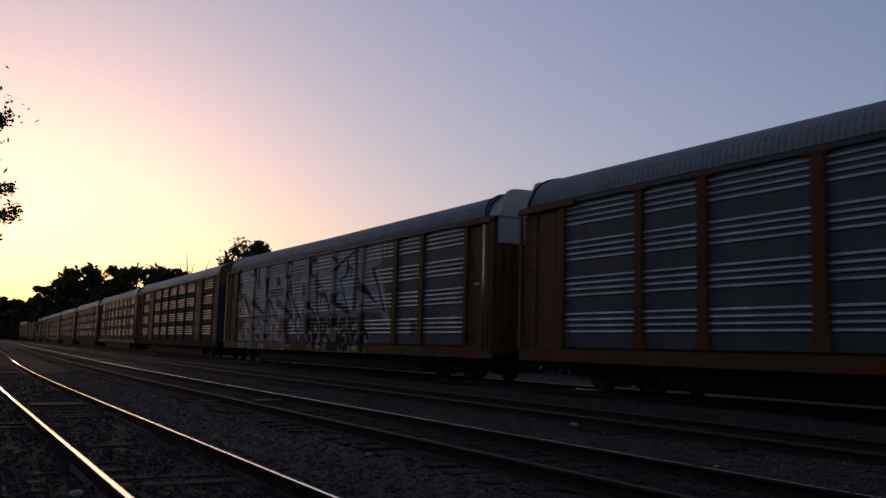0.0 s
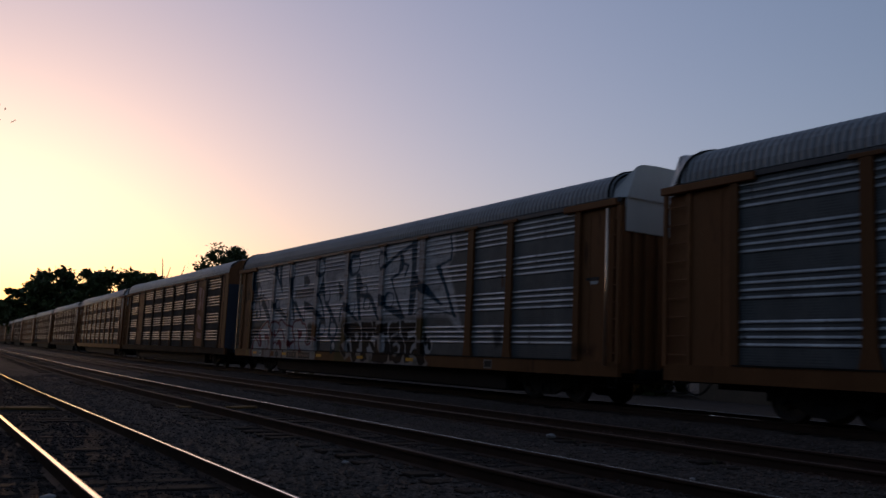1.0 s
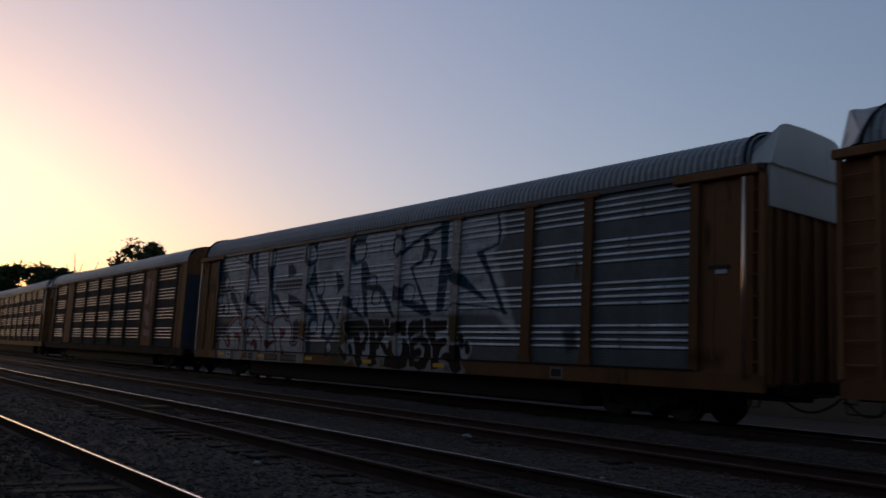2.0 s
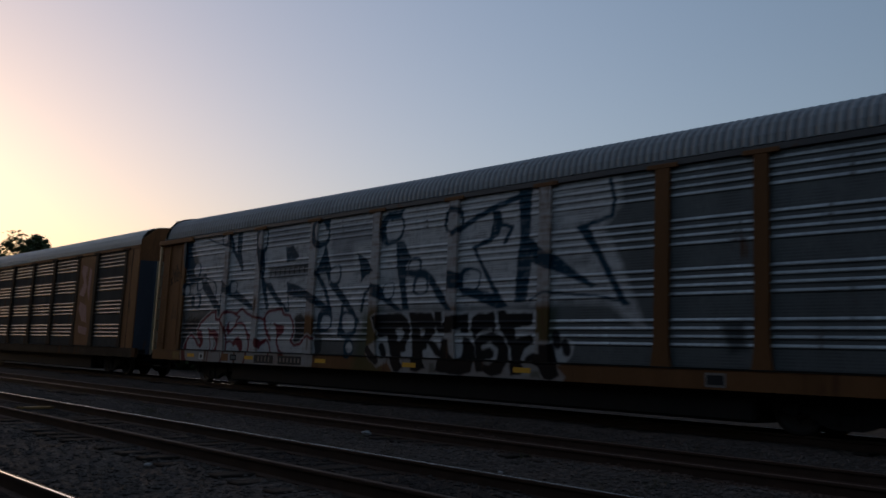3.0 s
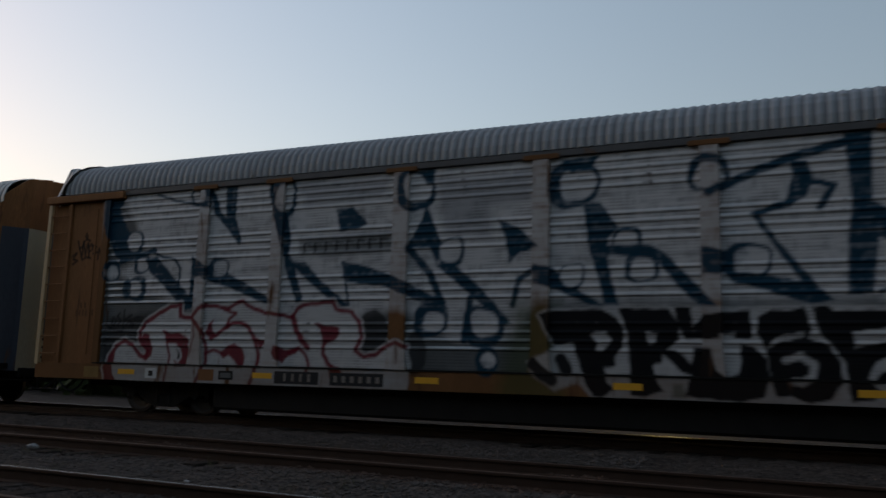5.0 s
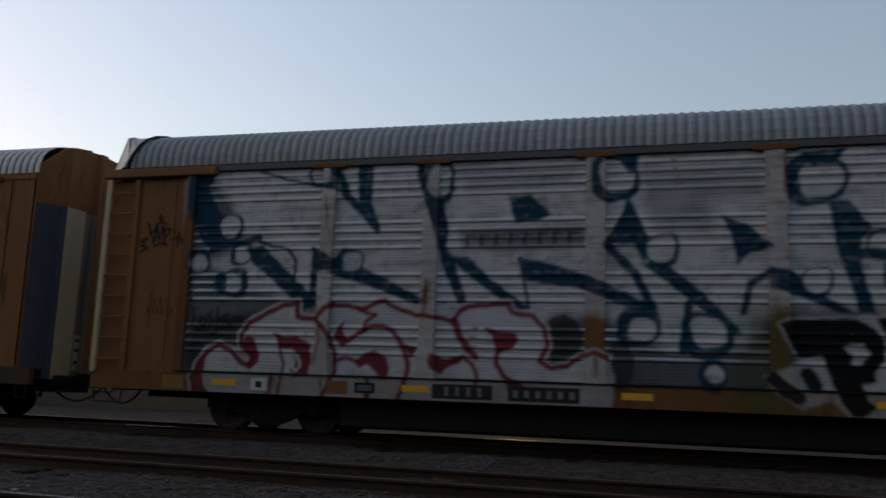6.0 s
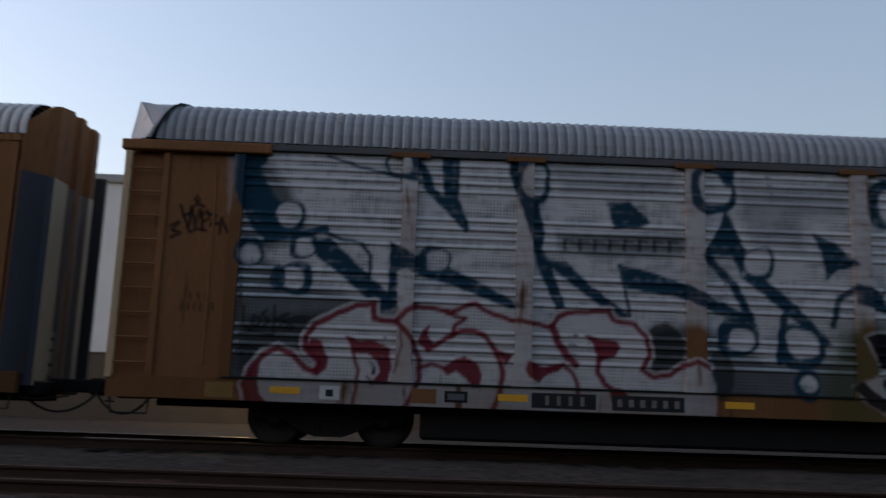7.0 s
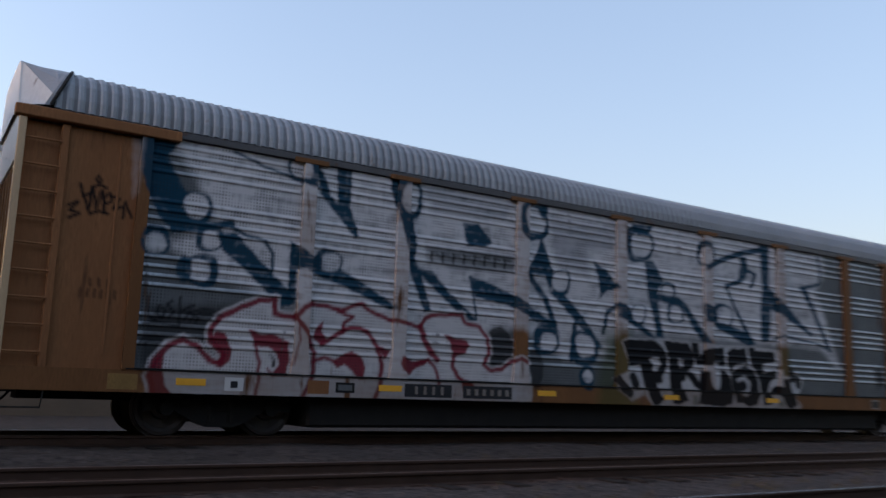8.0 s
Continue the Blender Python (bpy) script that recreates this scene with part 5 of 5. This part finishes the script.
# ---- beyond the train: a pale warehouse with a lamp ----
def build_warehouse():
    house = thing("warehouse", "long pale flat-roofed warehouse with a lit dock", "building", kind="")
    house.location = (34, 0, -0.5)
    part("wall", Geo().box(0, 20, -60, 30, 2.6, 9.4), WALLPALE, house)
    part("dock_wall", Geo().box(0.06, 20, -60, 30, 0, 2.6), DOCK, house)
    part("coping", Geo().box(-0.12, 20.1, -60.1, 30.1, 9.4, 9.75, 0.03), ROOFEDGE, house)
    for i in range(18):
        part("wall_seam", Geo().box(-0.03, 0.0, -58 + 5 * i, -57.9 + 5 * i, 2.6, 9.4), ROOFEDGE, house)
    part("lit_window", Geo().box(-0.05, 0.0, 5.4, 8.4, 3.2, 4.5), LIT, house, "window lit yellow from inside")
    part("sign", Geo().box(-0.08, 0.0, 5.6, 6.3, 4.75, 5.2, 0.01), RED, house, "red sign panel")
    lamp = thing("wall_lamp", "bright warm lamp on a wall bracket", "lamp")
    lamp.location = (33.6, 6.3, 4.2)
    part("bracket", Geo().box(0, 0.4, -0.04, 0.04, 0.15, 0.22), STEEL_DARK, lamp)
    part("housing", Geo().box(-0.25, 0.1, -0.22, 0.22, 0.05, 0.25, 0.03), STEEL_DARK, lamp)
    part("lens", Geo().box(-0.22, 0.05, -0.19, 0.19, -0.03, 0.05), LAMP, lamp)
    light = new("lamp_light", bpy.data.lights.new("lamp_light", "POINT"))
    light.data.energy, light.data.color, light.data.shadow_soft_size = 65, (1.0, 0.72, 0.30), 0.2
    light.location = (31.6, 6.6, 3.9)


build_warehouse()


# ---- trees ----
def tree(label, x, y, height, spread, seed, clumps=60, leaf=0.5, per=60, low=0.35, bare=False, base=None):
    rng = random.Random(seed)
    root = thing("tree", label, "tree", "trees beyond the yard")
    root.location = (x, y, ground_z(max(-400, min(400, x))) if base is None else base)
    g = Geo()
    trunk_top = height * 0.55
    g.tube((0, 0, -0.3), (rng.uniform(-0.3, 0.3), rng.uniform(-0.3, 0.3), trunk_top), height * 0.022, height * 0.011, 9)
    tips = []
    for i in range(14):
        a = i * 2.4 + rng.uniform(-0.4, 0.4)
        z0 = height * rng.uniform(low * 0.8, 0.52)
        r = spread * rng.uniform(0.5, 0.95)
        tip = Vector((math.cos(a) * r, math.sin(a) * r, min(height * 0.97, z0 + height * rng.uniform(0.12, 0.42))))
        mid = Vector((tip.x * 0.45, tip.y * 0.45, z0 + (tip.z - z0) * 0.62))
        g.tube((0, 0, z0), mid, height * 0.009, height * 0.006, 6)
        g.tube(mid, tip, height * 0.006, height * 0.002, 5)
        tips += [tip, mid]
    part("trunk", g, BARK, root)
    if bare:
        return root
    v, f = [], []
    for c in range(clumps):
        a, h = rng.uniform(0, 6.283), rng.uniform(low, 1.0)
        env = math.sin(math.pi * min(1.0, (h - low) / (1.03 - low)) ** 0.8 * 0.93 + 0.12) ** 0.6
        r = spread * env * rng.uniform(0.35, 1.0) ** 0.5
        o = Vector((math.cos(a) * r, math.sin(a) * r, h * height * 0.97)) if c % 4 else rng.choice(tips)
        cr = spread * rng.uniform(0.12, 0.26)
        for i in range(per):
            d = Vector((rng.gauss(0, 1), rng.gauss(0, 1), rng.gauss(0, 0.75))) * cr * 0.55
            p = o + d
            s = leaf * rng.uniform(0.5, 1.1)
            e1 = Vector((rng.gauss(0, 1), rng.gauss(0, 1), rng.gauss(0, 1))).normalized() * s
            e2 = Vector((rng.gauss(0, 1), rng.gauss(0, 1), rng.gauss(0, 1))).normalized() * s * 0.55
            k = len(v)
            v += [p - e1, p + e2, p + e1, p - e2]
            f.append((k, k + 1, k + 2, k + 3))
    me = bpy.data.meshes.new("crown")
    me.from_pydata(v, [], f)
    me.materials.append(LEAF)
    part("crown", me, None, root)
    return root


def at_yaw(yaw, far):
    return far * math.sin(radians(-yaw)), far * math.cos(radians(yaw))


x, y = at_yaw(-17.55, 150)
tree("large dark leafy tree standing behind the train", x, y, 19.0, 5.6, 1, 95, 0.5, 100)
for i, (yaw, far, h, w) in enumerate(((-6.3, 230, 16, 6), (-7.6, 225, 19, 7), (-8.8, 235, 20, 7), (-10.2, 240, 20.5, 7), (-11.3, 235, 22, 7), (-12.5, 240, 21, 7), (-13.8, 235, 20, 7), (-15.0, 230, 19, 7), (-16.2, 240, 19, 6), (-19, 250, 17, 7), (-21, 250, 16, 7))):
    x, y = at_yaw(yaw, far)
    tree("dark leafy tree in the wood behind the train", x, y, h, w, 20 + i, 70, 0.85, 80, 0.12)
for i, yaw in enumerate((-13.7, -14.5, -15.4)):
    x, y = at_yaw(yaw, 170)
    tree("bare dead tree with thin branches", x, y, 20.5 - i * 0.6, 2.0, 60 + i, bare=True)
for i in range(44):
    x, y = at_yaw(9 - 0.62 * i, 430 + 25 * math.sin(i * 2.1))
    tree("distant dark tree on the skyline", x, y, 15 + 3.5 * math.sin(i * 1.7), 10, 200 + i, 30, 1.9, 50, 0.0)
for i in range(14):
    tree("dark thicket behind the far cars of the train", 38 + 3 * math.sin(i * 2.3), 36 + 9.0 * i, 7.5 + 1.2 * math.sin(i * 1.9), 6.5, 300 + i, 40, 0.9, 50, 0.0)
near_tree = tree("leafy tree whose branches hang beside the near track", -6.1, 47, 14, 8.0, 5, 80, 0.17, 170, 0.35)


def bough(root, start, tip, seed, tufts):
    """A leafy limb reaching out from the trunk."""
    rng = random.Random(seed)
    a, b = Vector(start), Vector(tip)
    mid = a.lerp(b, 0.55) + Vector((0, 0, 0.5))
    limb = part("limb", Geo().pipe([a, a.lerp(mid, 0.5) + Vector((0, 0, 0.15)), mid, mid.lerp(b, 0.5), mid.lerp(b, 0.8)], 0.03), BARK, root)
    v, f = [], []
    for k in range(tufts):
        o = a.lerp(b, 0.50 + 0.48 * (k + rng.random()) / tufts) + Vector((rng.gauss(0, 0.12), rng.gauss(0, 0.5), rng.gauss(0, 0.16)))
        for i in range(44):
            p = o + Vector((rng.gauss(0, 0.16), rng.gauss(0, 0.25), rng.gauss(0, 0.13)))
            e1 = Vector((rng.gauss(0, 1), rng.gauss(0, 1), rng.gauss(0, 0.6))).normalized() * rng.uniform(0.08, 0.17)
            e2 = Vector((rng.gauss(0, 1), rng.gauss(0, 1), rng.gauss(0, 1))).normalized() * 0.07
            o4 = len(v)
            v += [p - e1, p + e2, p + e1, p - e2]
            f.append((o4, o4 + 1, o4 + 2, o4 + 3))
    me = bpy.data.meshes.new("leaves")
    me.from_pydata(v, [], f)
    me.materials.append(LEAF)
    part("leaves", me, None, limb)


for i, (dx, z) in enumerate(((9.25, 7.6), (8.95, 9.0), (8.30, 12.3), (8.55, 6.4))):
    bough(near_tree, (0.1, 0, z - 1.8), (dx, 0.2 * i, z), 70 + i, 22)
# unseen wood, added to keep sky light off the train and the ground
for i, (x, y) in enumerate(((-17, 34), (-19, 22), (-17, 11), (-20, 0), (-18, -11), (-20, -22), (-18, -34), (-20, -46), (-24, 16), (-25, -6), (-25, -28), (-24, 42), (-15, 57), (-16, 69), (-15, 81), (-17, 94), (-16, 107), (-23, 63), (-24, 87))):
    tree("unseen leafy tree added to block sky light from the side", x, y, 14 + 2.5 * math.sin(i * 2.2), 7.0, 130 + i, 60, 0.8, 60, 0.04)


# ---- weeds and boards between the tracks ----
def build_weeds():
    rng = random.Random(11)
    v, f = [], []
    for i in range(520):
        x, y = rng.choice((8.3, 9.2, 11.6, 12.4, 7.4)) + rng.gauss(0, 0.28), rng.uniform(-22, 42)
        if noise.noise((x * 0.7, y * 0.35, 9)) < 0.05:
            continue
        h = rng.uniform(0.05, 0.17)
        for k in range(9):
            a, lean = rng.uniform(0, 6.283), rng.uniform(0.2, 0.9) * h
            px, py = x + bend(y) + rng.gauss(0, 0.05), y + rng.gauss(0, 0.05)
            z, w = ground_z(x) - 0.01, 0.006
            o = len(v)
            v += [(px - w, py, z), (px + w, py, z), (px + math.cos(a) * lean, py + math.sin(a) * lean, z + h)]
            f.append((o, o + 1, o + 2))
    me = bpy.data.meshes.new("dry_weeds")
    me.from_pydata(v, [], f)
    me.materials.append(GRASS)
    tagged(new("dry_weeds", me), "short dry brown weeds along the rails", "weeds", kind="stuff")


def board(x, y, length, turn, label):
    ob = thing("painted_board", label, "board", "boards lying between rails")
    ob.matrix_basis = pose(x + bend(y), y, ground_z(x) + 0.012, 0, 0, turn)
    part("plank", Geo().box(-length / 2, length / 2, -0.10, 0.10, 0, 0.045, 0.008), PLATE_YELLOW, ob)
    for e in (-1, 1):
        part("bolt", Geo().tube((e * length * 0.42, 0, 0.04), (e * length * 0.42, 0, 0.058), 0.018, sides=8), STEEL_DARK, ob)


build_weeds()
board(6.28, 18.15, 0.75, 14, "faded yellow board lying between the rails")
board(5.02, 18.0, 0.4, 8, "short faded yellow board beside the rail")
board(2.15, 19.0, 1.0, 2, "yellowish worn plank between the near rails")


# ---- what moves ----
def run_at(t):
    for (ta, a), (tb, b) in zip(RUN, RUN[1:]):
        if ta <= t <= tb:
            return a + (b - a) * (t - ta) / (tb - ta)
    return RUN[-1][1]


def motions():
    for car, y0 in CARS:
        rows = []
        for t, s in RUN:
            y = y0 - s
            xa, xb = train_bend(y - 10.2), train_bend(y + 10.2)
            rows.append((t, pose(15.485 + (xa + xb) / 2, y, 0, 0, 0, -math.degrees(math.atan((xb - xa) / 20.4)))))
        walk(car, rows)
    for ws, w in WHEELS:
        walk(ws, [(i * 0.08, pose(0, w, 0.46, math.degrees(run_at(i * 0.08) / 0.46))) for i in range(101)])


motions()
